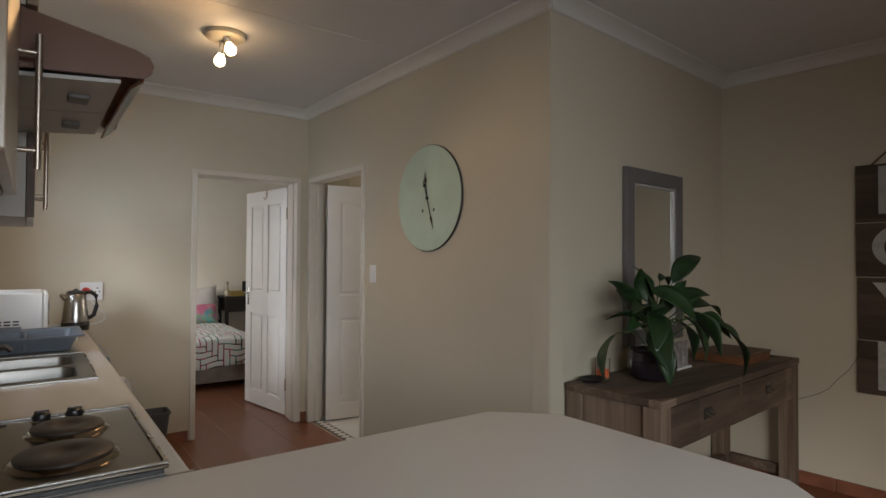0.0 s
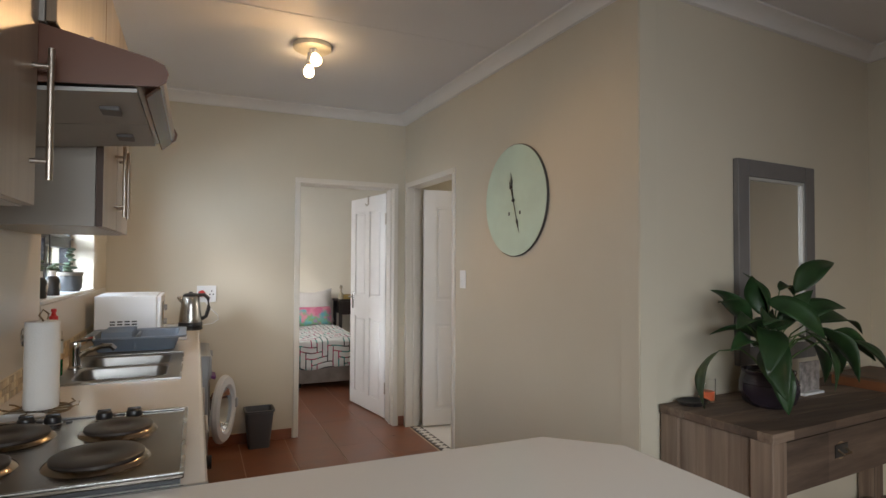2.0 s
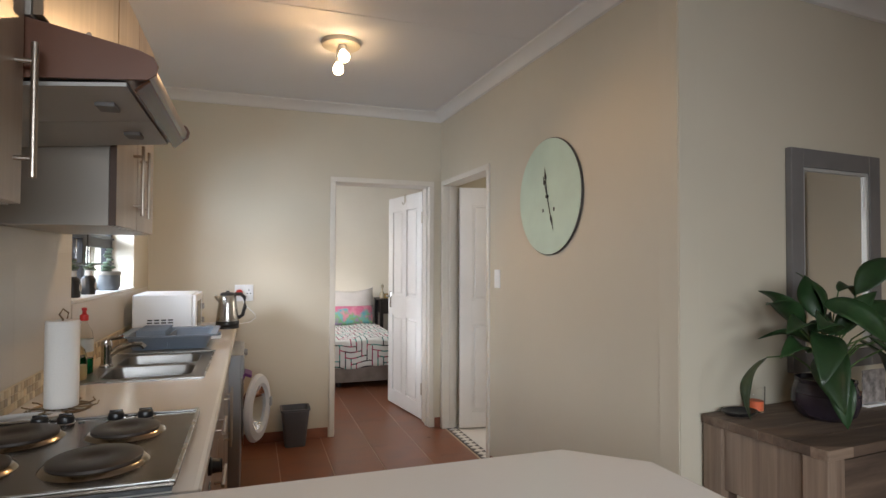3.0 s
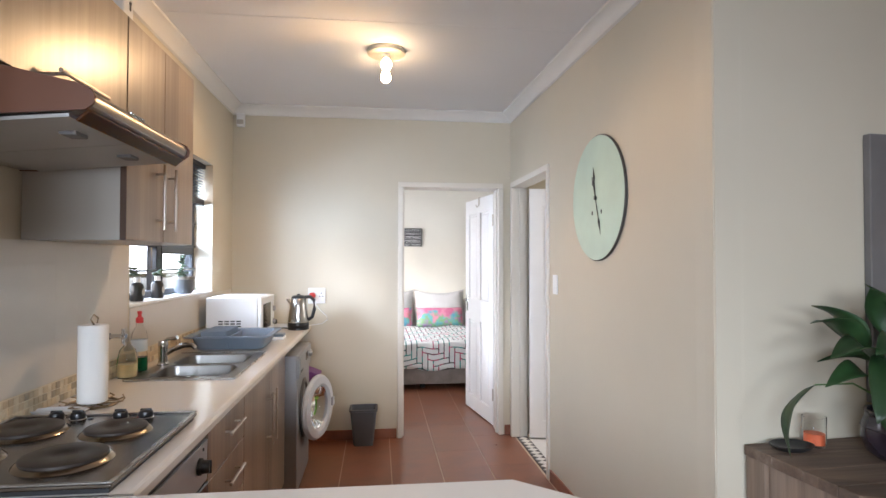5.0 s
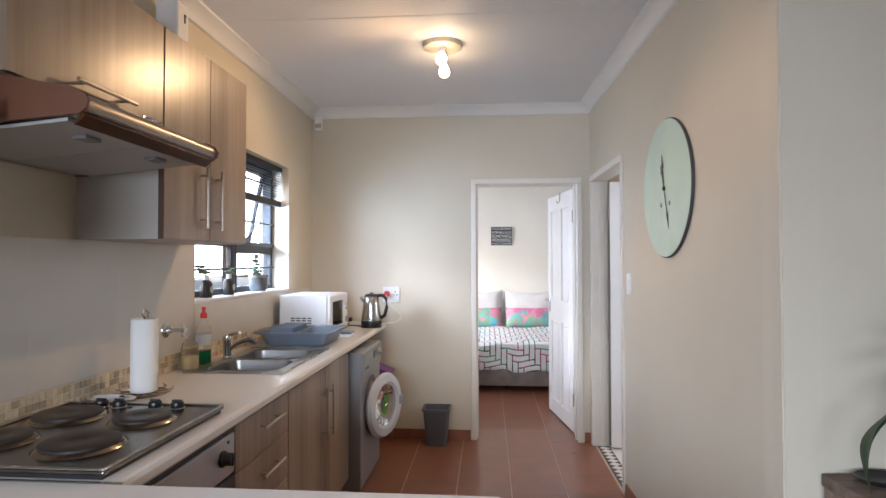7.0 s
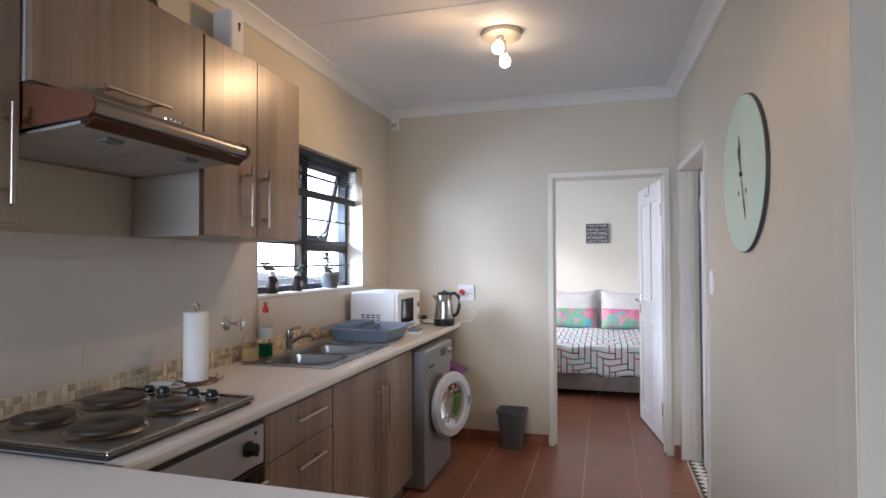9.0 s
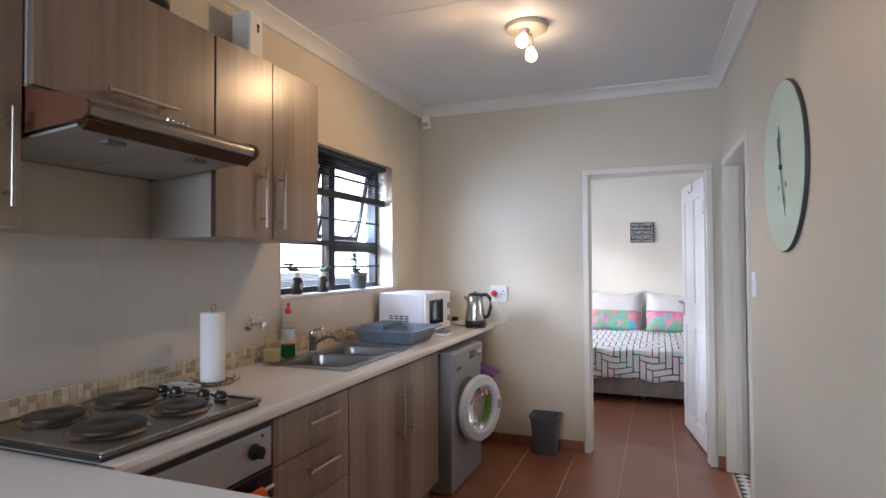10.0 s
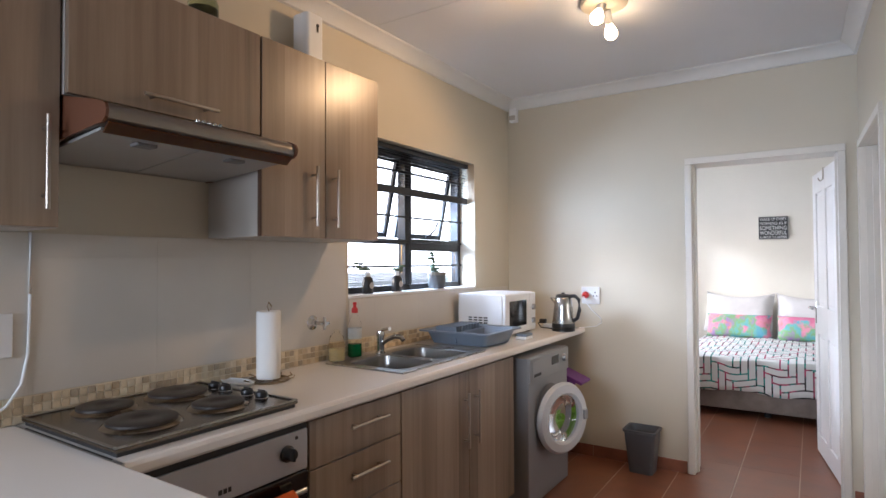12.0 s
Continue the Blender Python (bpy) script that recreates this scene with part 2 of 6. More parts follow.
def lathe(profile, center, seg=28, axis="z", bm=None):
    """A turned body from (radius, height) pairs; closed where the radius is 0."""
    own = bmesh.new()
    rings = []
    for r, h in profile:
        if r < 1e-5:
            rings.append([own.verts.new((0, 0, h))])
        else:
            rings.append([own.verts.new((r * math.cos(2 * math.pi * i / seg), r * math.sin(2 * math.pi * i / seg), h)) for i in range(seg)])
    for a, b in zip(rings, rings[1:]):
        for i in range(seg):
            j = (i + 1) % seg
            q = [a[i % len(a)], a[j % len(a)], b[j % len(b)], b[i % len(b)]]
            q = list(dict.fromkeys(q))
            if len(q) > 2:
                own.faces.new(q)
    if axis == "x":
        own.transform(Matrix.Rotation(radians(90), 4, "Y"))
    elif axis == "y":
        own.transform(Matrix.Rotation(radians(-90), 4, "X"))
    own.transform(Matrix.Translation(center))
    return joined(bm, own)


def tube(points, r, seg=8, bm=None, taper=1.0):
    own = bmesh.new()
    pts = [Vector(p) for p in points]
    rings = []
    for i, p in enumerate(pts):
        d = (pts[min(i + 1, len(pts) - 1)] - pts[max(i - 1, 0)]).normalized()
        q = d.to_track_quat("Z", "Y")
        rr = r * (1 + (taper - 1) * i / max(1, len(pts) - 1))
        rings.append([own.verts.new(p + q @ Vector((rr * math.cos(2 * math.pi * k / seg), rr * math.sin(2 * math.pi * k / seg), 0))) for k in range(seg)])
    for a, b in zip(rings, rings[1:]):
        for k in range(seg):
            own.faces.new((a[k], a[(k + 1) % seg], b[(k + 1) % seg], b[k]))
    own.faces.new(rings[0])
    own.faces.new(rings[-1])
    return joined(bm, own)


def prism(outline, z0, z1, bevel=0.0, bm=None):
    """A slab with the given plan outline."""
    own = bmesh.new()
    base = [own.verts.new((x, y, z0)) for x, y in outline]
    f = own.faces.new(base)
    top = bmesh.ops.extrude_face_region(own, geom=[f])
    bmesh.ops.translate(own, verts=[v for v in top["geom"] if isinstance(v, bmesh.types.BMVert)], vec=(0, 0, z1 - z0))
    if bevel:
        edges = [e for e in own.edges if abs(e.verts[0].co.z - e.verts[1].co.z) < 1e-6]
        bmesh.ops.bevel(own, geom=edges, offset=bevel, segments=3, affect="EDGES", profile=0.5)
    return joined(bm, own)


def profile_along(profile, y0, y1, bm=None):
    """A bar along y whose section is a closed (x, z) outline."""
    own = bmesh.new()
    a = [own.verts.new((x, y0, z)) for x, z in profile]
    b = [own.verts.new((x, y1, z)) for x, z in profile]
    n = len(profile)
    for i in range(n):
        own.faces.new((a[i], a[(i + 1) % n], b[(i + 1) % n], b[i]))
    own.faces.new(a)
    own.faces.new(b)
    return joined(bm, own)


def wall_boxes(axis, face, thick, a0, a1, z1, openings, bm=None):
    """A wall with openings (a, a, z, z) through it; face and thick along the other axis."""
    cuts = sorted({a0, a1, *[v for o in openings for v in o[:2]]})
    for lo, hi in zip(cuts, cuts[1:]):
        spans, z = [], 0.0
        for o in sorted((o for o in openings if o[0] <= lo and o[1] >= hi), key=lambda o: o[2]):
            if o[2] > z:
                spans.append((z, o[2]))
            z = o[3]
        if z < z1:
            spans.append((z, z1))
        for s0, s1 in spans:
            if axis == "y":
                bm = box(min(face, face + thick), max(face, face + thick), lo, hi, s0, s1, bm=bm)
            else:
                bm = box(lo, hi, min(face, face + thick), max(face, face + thick), s0, s1, bm=bm)
    return bm


def handle_bar(parent, p0, p1, out, r=0.006, standoff=0.03):
    """A nickel bar handle on two posts, parallel to p0-p1, standing off along out."""
    p0, p1, out = Vector(p0), Vector(p1), Vector(out)
    d = (p1 - p0).normalized()
    bm = rod(p0 + out * standoff, p1 + out * standoff, r)
    for q in (p0 + d * 0.035, p1 - d * 0.035):
        bm = rod(q, q + out * standoff, r * 0.8, bm=bm)
    return part("handle", bm, NICKEL, parent, "slim satin nickel bar handle", True)

# ---- large structure ----
CEILING, RIGHT, BACK, FAR = 2.64, 2.226, 4.77, 8.35
KWIN = (2.94, 4.24, 1.215, 2.08)
CLOCKSIDE = Matrix.Translation((RIGHT, BACK, 0)) @ Matrix.Rotation(radians(1.5), 4, "Z") @ Matrix.Translation((-RIGHT, -BACK, 0))
LIVING = Matrix.Translation((2.297, 2.035, 0)) @ Matrix.Rotation(radians(4.8), 4, "Z")
ROOM_R = 1.88

# the opening from y -2.4 to -1.0 is added for the living fill lamp
tagged(part("wall_left", wall_boxes("y", 0.0, -0.22, -3.4, 8.6, CEILING, [KWIN, (-2.4, -1.0, 0.95, 2.1), (6.2, 7.6, 0.9, 2.1)]), WALL), "cream painted plaster wall with a window opening", "wall", kind="structure")
tagged(part("wall_back", wall_boxes("x", BACK, 0.2, 0.0, 2.62, CEILING, [(1.325, 2.135, 0.0, 2.045)]), WALL), "cream painted plaster wall with a doorway", "wall", kind="structure")
FRAME[0] = CLOCKSIDE
tagged(part("wall_clock", wall_boxes("y", RIGHT, 0.115, 2.04, BACK - 0.001, CEILING, [(3.81, 4.70, 0.0, 2.045)]), WALL), "cream painted plaster wall with a bathroom doorway", "wall", kind="structure")
FRAME[0] = LIVING
tagged(part("wall_mirror", wall_boxes("x", 0.0, 0.11, 0.004, ROOM_R + 0.1, CEILING, []), WALL), "cream painted plaster wall behind the console table", "wall", kind="structure")
tagged(part("wall_living", wall_boxes("y", ROOM_R, 0.2, -6.0, 0.0, CEILING, []), WALL), "cream painted plaster wall with a fine crack", "wall", kind="structure")
FRAME[0] = Matrix.Identity(4)
tagged(part("wall_patio", wall_boxes("x", -3.4, 0.2, 0.0, 4.9, CEILING, [(0.15, 2.45, 0.02, 2.1)]), WALL), "cream painted plaster wall with a patio doorway", "wall", kind="structure")
tagged(part("wall_bedroom_far", wall_boxes("x", FAR, 0.2, 0.0, 4.0, CEILING, []), BEDWALL), "ivory painted bedroom wall", "wall", kind="structure")
tagged(part("wall_bedroom_side", wall_boxes("y", 3.6, 0.2, 4.97, FAR, CEILING, []), BEDWALL), "ivory painted bedroom wall", "wall", kind="structure")
# the opening is made up, out of view, for the bathroom fill lamp
tagged(part("wall_bathroom", wall_boxes("y", 3.9, 0.12, 2.3, BACK, CEILING, [(3.6, 4.2, 1.4, 2.0)]), WALL), "plain painted bathroom wall", "wall", kind="structure")
tagged(part("wall_bathroom_end", wall_boxes("x", 2.62, 0.1, 2.37, 3.9, CEILING, []), WALL), "plain painted bathroom wall", "wall", kind="structure")
tagged(part("wall_bathroom_back", wall_boxes("x", BACK, 0.2, 2.622, 4.0, CEILING, []), WALL), "plain painted bathroom wall", "wall", kind="structure")

bm = box(-0.22, 4.95, -3.6, 8.6, CEILING, CEILING + 0.12)
bm = box(0.07, RIGHT - 0.07, 3.066, 3.072, CEILING - 0.002, CEILING, 0.0005, bm=bm)
tagged(part("ceiling", bm, CEIL), "white painted board ceiling with a cover strip", "ceiling", kind="structure")

COVE = [(0.0, 0.0), (0.082, 0.0), (0.080, -0.010), (0.064, -0.016), (0.040, -0.031), (0.024, -0.050), (0.015, -0.068), (0.0, -0.073)]


def cornice(p0, p1):
    """A coved cornice on the wall from p0 to p1, the room on its left."""
    d = Vector((p1[0] - p0[0], p1[1] - p0[1], 0))
    turn = math.atan2(d.y, d.x) - math.pi / 2
    bm = profile_along([(-x, z) for x, z in COVE], 0, d.length)
    bm.transform(Matrix.Translation((p0[0], p0[1], CEILING - 0.001)) @ Matrix.Rotation(turn, 4, "Z"))
    tagged(part("trim_cornice", bm, CORNICE, None, "", True), "white coved plaster cornice", "cornice", kind="structure")


cornice((0.001, BACK), (0.001, -3.3))
cornice((RIGHT, BACK - 0.001), (0.0, BACK - 0.001))
FRAME[0] = CLOCKSIDE
cornice((RIGHT - 0.001, 2.0), (RIGHT - 0.001, BACK))
FRAME[0] = LIVING
cornice((ROOM_R, -0.001), (-0.03, -0.001))
cornice((ROOM_R - 0.001, -5.0), (ROOM_R - 0.001, 0.0))
FRAME[0] = Matrix.Identity(4)
cornice((3.6, FAR - 0.001), (0.0, FAR - 0.001))

floor = tagged(part("floor", box(-0.22, 4.95, -3.6, 8.6, -0.12, -0.0025), GROUT), "terracotta tiled floor with pale joints", "floor", kind="structure")
tagged(part("floor_bathroom", box(2.30, 3.9, 2.72, BACK - 0.002, -0.002, 0.0012), plain("white_floor_tile", (0.7, 0.7, 0.68), 0.3)), "pale bathroom floor", "floor", kind="structure")
tagged(part("ground", box(-60, 60, -60, 60, -0.5, -0.3), plain("pale_ground", (0.35, 0.33, 0.29), 0.9)), "pale paved ground outside", "ground", kind="structure")


def skirting(x0, x1, y0, y1, n_axis):
    bm = box(x0, x1, y0, y1, 0.0, 0.078, 0.003)
    tagged(part("baseboard", bm, SKIRT), "dark terracotta tile skirting", "skirting", kind="structure")


for a, b in ((0.02, 0.33), (0.333, 0.66), (0.663, 0.99), (0.993, 1.288)):
    skirting(a, b, BACK - 0.011, BACK, "x")
skirting(2.174, RIGHT - 0.002, BACK - 0.011, BACK, "x")
FRAME[0] = CLOCKSIDE
for i in range(5):
    skirting(RIGHT - 0.011, RIGHT, 2.04 + 0.345 * i, min(2.037 + 0.345 * (i + 1), 3.77), "y")
FRAME[0] = LIVING
for i in range(5):
    skirting(0.0 + 0.327 * i, 0.324 + 0.327 * i, -0.011, 0.0, "x")
for i in range(9):
    skirting(ROOM_R - 0.011, ROOM_R, -0.33 * (i + 1), -0.33 * i - 0.003, "y")
FRAME[0] = Matrix.Identity(4)


def door_frame(name, label, m, width, depth):
    """A pressed steel frame in local axes: x across the opening, y into the wall."""
    ob = tagged(new(name), label, "door frame", kind="structure")
    ob.matrix_basis = m
    for side, (x0, x1) in (("jamb", (-0.028, 0.012)), ("jamb", (width - 0.012, width + 0.028))):
        inner = x0 < 0
        bm = box(x0, x1, -0.014, 0.022, 0, 2.02, 0.004)
        bm = box(x0 + (0.016 if inner else 0.0), x1 - (0.0 if inner else 0.016), 0.02, depth, 0, 2.02, 0.003, bm=bm)
        bm = box(*((0.01, 0.024) if inner else (width - 0.024, width - 0.01)), 0.05, 0.085, 0, 2.02, 0.003, bm=bm)
        part("jamb", bm, JAMB, ob, local=True)
    bm = box(-0.028, width + 0.028, -0.0145, 0.022, 2.0205, 2.062, 0.004)
    bm = box(-0.012, width + 0.012, 0.02, depth, 2.0205, 2.044, 0.003, bm=bm)
    part("head", bm, JAMB, ob, local=True)
    return ob


def panel_door(name, label, m, width, height=2.0):
    """A four-panel white door in local axes: hinge at the origin, leaf along x."""
    ob = tagged(new(name), label, "door", kind="structure")
    ob.matrix_basis = m
    t = 0.02
    w4 = (width - 0.30) / 2
    cols = [(0.105, 0.105 + w4), (width - 0.105 - w4, width - 0.105)]
    rows = [(0.14, 0.86), (1.06, 1.86)]
    bm = box(0, width, -0.008, 0.008, 0.008, height)
    for x0, x1 in ((0, 0.105), (width - 0.105, width), (cols[0][1], cols[1][0])):
        bm = box(x0, x1, -t, t, 0.008, height, 0.003, bm=bm)
    for z0, z1 in ((0.008, 0.14), (0.86, 1.06), (1.86, height)):
        for x0, x1 in cols:
            bm = box(x0 - 0.002, x1 + 0.002, -t + 0.0006, t - 0.0006, z0, z1, 0.003, bm=bm)
    part("leaf", bm, GLOSS, ob, local=True)
    for z0, z1 in rows:
        for x0, x1 in cols:
            bm = box(x0 + 0.02, x1 - 0.02, -t + 0.004, t - 0.004, z0 + 0.02, z1 - 0.02, 0.010, 3)
            part("panel", bm, GLOSS, ob, local=True)
    for s in (-1, 1):
        bm = box(width - 0.075, width - 0.04, *sorted((s * t, s * (t + 0.004))), 0.93, 1.09, 0.002)
        bm = rod((width - 0.058, s * t, 1.045), (width - 0.058, s * (t + 0.045), 1.045), 0.008, bm=bm)
        bm = tube([(width - 0.058, s * (t + 0.043), 1.045), (width - 0.10, s * (t + 0.046), 1.047), (width - 0.165, s * (t + 0.04), 1.04)], 0.008, bm=bm)
        part("door_handle", bm, CHROME, ob, "worn chrome lever handle on a plate", True, local=True)
    for z in (0.22, 1.72):
        part("hinge", rod((-0.004, t, z), (-0.004, t, z + 0.1), 0.008), NICKEL, ob, smooth=True, local=True)
    return ob


door_frame("door_frame_bedroom", "white painted steel door frame of the bedroom", pose(1.325, BACK, 0), 0.81, 0.2)
door_frame("door_frame_bathroom", "white painted steel door frame of the bathroom", CLOCKSIDE @ pose(RIGHT, 4.70, 0, 0, 0, -90), 0.89, 0.115)
panel_door("door_bedroom", "white four-panel bedroom door standing open", pose(2.14, 4.985, 0.004, 0, 0, 99), 0.76)
panel_door("door_bathroom", "white four-panel bathroom door standing open", pose(2.35, 4.645, 0.004, 0, 0, -10), 0.73)

# ---- kitchen: worktop and units ----
TOP = 0.912


def arc(cx, cy, r, a0, a1, n=7):
    return [(cx + r * math.cos(radians(a0 + (a1 - a0) * i / n)), cy + r * math.sin(radians(a0 + (a1 - a0) * i / n))) for i in range(n + 1)]


worktop = thing("kitchen_worktop", "cream laminate worktop with a rounded front edge and a peninsula", "worktop", (0.3, 1.0, 0.872))
SINK_HOLE = (0.095, 0.505, 2.735, 3.40)
sx0, sx1, sy0, sy1 = SINK_HOLE
for y0, y1, x0, x1 in ((1.503, sy0, 0.002, 0.609), (sy1, BACK - 0.002, 0.002, 0.609), (sy0, sy1, sx1, 0.609), (sy0, sy1, 0.002, sx0)):
    front = x1 > 0.6
    sec = [(x0, 0.872), (x1 - 0.006 * front, 0.872)] + ([(x1, 0.880), (x1, 0.899), (x1 - 0.005, 0.909), (x1 - 0.014, TOP)] if front else [(x1, TOP)]) + [(x0, TOP)]
    part("worktop_run", profile_along(sec, y0, y1), LAMINATE, worktop, smooth=False)
outline = [(0.002, 0.56), (1.50, 0.56), (1.625, 0.715), (1.612, 1.35), (1.452, 1.5), (0.002, 1.5)]
part("peninsula_top", prism(outline, 0.872, TOP, 0.008), LAMINATE, worktop)
part("joint_strip", box(0.02, 0.610, 1.4985, 1.5045, 0.874, TOP + 0.0008), STEEL, worktop, "thin metal joint strip")

pen = thing("peninsula_base", "white panelled base under the peninsula", "cabinet", (0.7, 1.1, 0))
part("body", box(0.003, 1.36, 0.82, 1.44, 0.1, 0.871), CARCASS, pen)
part("plinth", box(0.003, 1.32, 0.86, 1.40, 0, 0.1), GREYFRAME, pen)


def front_panel(name, parent, x, y0, y1, z0, z1, mat=None, label=""):
    return part(name, box(x, x + 0.018, y0, y1, z0, z1, 0.0015, 1), mat or OAK, parent, label)


drawers = thing("drawer_unit", "ash laminate base unit with three drawers", "drawer unit", (0.3, 2.36, 0))
part("body", box(0.02, 0.572, 2.112, 2.612, 0.1, 0.871), CARCASS, drawers)
part("plinth", box(0.06, 0.53, 2.112, 2.612, 0.0, 0.099), GREYFRAME, drawers)
for z0, z1 in ((0.701, 0.862), (0.512, 0.697), (0.108, 0.508)):
    d = front_panel("drawer", drawers, 0.573, 2.115, 2.609, z0, z1)
    zc = (z0 + z1) / 2 + 0.02
    handle_bar(d, (0.591, 2.29, zc), (0.591, 2.50, zc), (1, 0, 0))

sinkunit = thing("sink_cabinet", "ash laminate base unit with two doors below the sink", "cabinet", (0.3, 3.13, 0))
bm = box(0.02, 0.572, 2.614, 2.632, 0.1, 0.871)
bm = box(0.02, 0.572, 3.622, 3.64, 0.1, 0.871, bm=bm)
bm = box(0.02, 0.572, 2.6325, 3.6215, 0.1, 0.118, bm=bm)
bm = box(0.02, 0.03, 2.6325, 3.6215, 0.119, 0.86, bm=bm)
part("body", bm, CARCASS, sinkunit)
part("plinth", box(0.06, 0.53, 2.614, 3.64, 0.0, 0.099), GREYFRAME, sinkunit)
for y0, y1, hy in ((2.617, 3.150, 3.105), (3.153, 3.637, 3.205)):
    d = front_panel("door", sinkunit, 0.573, y0, y1, 0.108, 0.862)
    handle_bar(d, (0.591, hy, 0.505), (0.591, hy, 0.765), (1, 0, 0))

# ---- oven, hob, hood ----
oven = thing("built_in_oven", "steel built-in electric oven with a black glass door", "oven", (0.3, 1.82, 0))
part("body", box(0.02, 0.570, 1.515, 2.108, 0.1, 0.868), CARCASS, oven)
part("plinth", box(0.06, 0.53, 1.515, 2.108, 0.0, 0.099), GREYFRAME, oven)
part("control_panel", box(0.571, 0.592, 1.518, 2.106, 0.716, 0.846, 0.003), SATIN, oven, "brushed steel control panel")
part("top_vent", box(0.571, 0.586, 1.518, 2.106, 0.8465, 0.866), BLACK, oven)
odoor = part("oven_door", box(0.571, 0.596, 1.520, 2.104, 0.13, 0.712, 0.004), BLACKGLASS, oven, "black glass oven door")
bm = rod((0.632, 1.56, 0.668), (0.632, 2.06, 0.668), 0.009)
for y in (1.60, 2.02):
    bm = rod((0.594, y, 0.668), (0.632, y, 0.668), 0.007, bm=bm)
part("handle", bm, STEEL, odoor, smooth=True)
for y in (2.018, 1.63):
    bm = lathe([(0, 0), (0.026, 0), (0.026, 0.008), (0.021, 0.012), (0.019, 0.03), (0.016, 0.034), (0, 0.034)], (0.592, y, 0.786), 24, "x")
    bm = box(0.60, 0.630, y - 0.004, y + 0.004, 0.766, 0.806, 0.002, bm=bm)
    part("knob", bm, BLACK, oven, "black control knob", True)
part("indicator_lamp", lathe([(0, 0), (0.006, 0), (0.005, 0.003), (0, 0.003)], (0.592, 2.058, 0.826), 14, "x"), BLACK, oven)
bm = box(0.592, 0.5932, 1.772, 1.784, 0.738, 0.752)
bm = box(0.592, 0.5932, 1.788, 1.800, 0.738, 0.752, bm=bm)
bm = box(0.592, 0.5932, 1.804, 1.814, 0.738, 0.752, bm=bm)
part("badge", bm, BLACK, oven)

towel = bmesh.new()
NU, NV = 14, 26
grid = []
for i in range(NU + 1):
    y = 1.842 + 0.17 * i / NU
    col = []
    for j in range(NV + 1):
        s = j / NV * 0.62
        a = math.pi * 0.012
        wob = 0.008 * math.sin(i * 1.3 + 0.5) * min(1, abs(s - 0.24) * 4) + 0.004 * math.sin(i * 2.9 + j * 0.2)
        if s < 0.22:
            p = (0.6195, y, 0.668 - 0.22 + s)
        elif s < 0.262:
            th = (s - 0.22) / 0.042 * math.pi
            p = (0.632 - 0.0125 * math.cos(th), y, 0.668 + 0.0125 * math.sin(th))
        else:
            p = (0.6445 + abs(wob) + 0.01 * (s - 0.26), y + 0.02 * (s - 0.26) * math.sin(i), 0.668 - (s - 0.262))
        col.append(towel.verts.new(p))
    grid.append(col)
for i in range(NU):
    for j in range(NV):
        towel.faces.new((grid[i][j], grid[i + 1][j], grid[i + 1][j + 1], grid[i][j + 1]))
tw = solid("kitchen_towel", towel, ORANGE, "orange cloth towel hung over the oven handle", "towel", smooth=True)
th = tw.modifiers.new("thickness", "SOLIDIFY")
th.thickness, th.offset = 0.003, 1.0

HT = TOP + 0.011
hob = thing("electric_hob", "stainless steel electric hob with four solid plates", "hob", (0.29, 1.8, TOP))
# black inset block paints the shadow below the raised rim
part("skirt", box(0.030, 0.554, 1.515, 2.085, TOP + 0.0004, HT + 0.0003), BLACK, hob, "black inset block for the shadow under the rim")
bm = box(0.022, 0.562, 1.507, 2.093, HT + 0.0005, HT + 0.011, 0.004, 2)
part("tray", bm, HOBSTEEL, hob)
bm = box(0.022, 0.562, 1.5065, 1.5155, HT + 0.0112, HT + 0.0165, 0.002)
bm = box(0.022, 0.562, 2.084, 2.0935, HT + 0.0112, HT + 0.0165, 0.002, bm=bm)
bm = box(0.0215, 0.031, 1.516, 2.0835, HT + 0.0112, HT + 0.0165, 0.002, bm=bm)
bm = box(0.553, 0.5625, 1.516, 2.0835, HT + 0.0112, HT + 0.0165, 0.002, bm=bm)
part("rim", bm, STEEL, hob, "raised polished steel rim")
for x, y, r in ((0.135, 1.690, 0.080), (0.148, 1.925, 0.094), (0.382, 1.672, 0.094), (0.398, 1.908, 0.080)):
    z = HT + 0.011
    bm = lathe([(r + 0.014, 0.0), (r + 0.010, 0.004), (r + 0.004, 0.0075), (r, 0.009), (0, 0.009)], (x, y, z), 40)
    plate = part("plate_ring", bm, RINGSTEEL, hob, "chrome ring with the lamp's golden glint in its colour", True)
    bm = lathe([(r, 0.0), (r, 0.006), (r - 0.004, 0.008), (0.030, 0.008), (0.026, 0.0055), (0, 0.0055)], (x, y, z + 0.009), 40)
    part("hotplate", bm, IRON, plate, "black cast iron hotplate", True)
for x in (0.160, 0.222, 0.345, 0.420):
    bm = lathe([(0, 0), (0.0205, 0), (0.0215, 0.008), (0.019, 0.016), (0.012, 0.020), (0, 0.021)], (x, 2.058, HT + 0.013), 20)
    bm = box(x - 0.017, x + 0.017, 2.055, 2.061, HT + 0.030, HT + 0.037, 0.002, bm=bm)
    knob = part("knob", bm, BLACK, hob, "black rotary knob", True)
    part("knob_skirt", lathe([(0, 0), (0.025, 0), (0.024, 0.0022), (0, 0.0022)], (x, 2.058, HT + 0.0108), 20), CHROME, knob, smooth=True)
for x in (0.225, 0.262):
    part("indicator_lamp", rod((x, 2.05, HT + 0.011), (x, 2.05, HT + 0.014), 0.008), BLACK, hob)

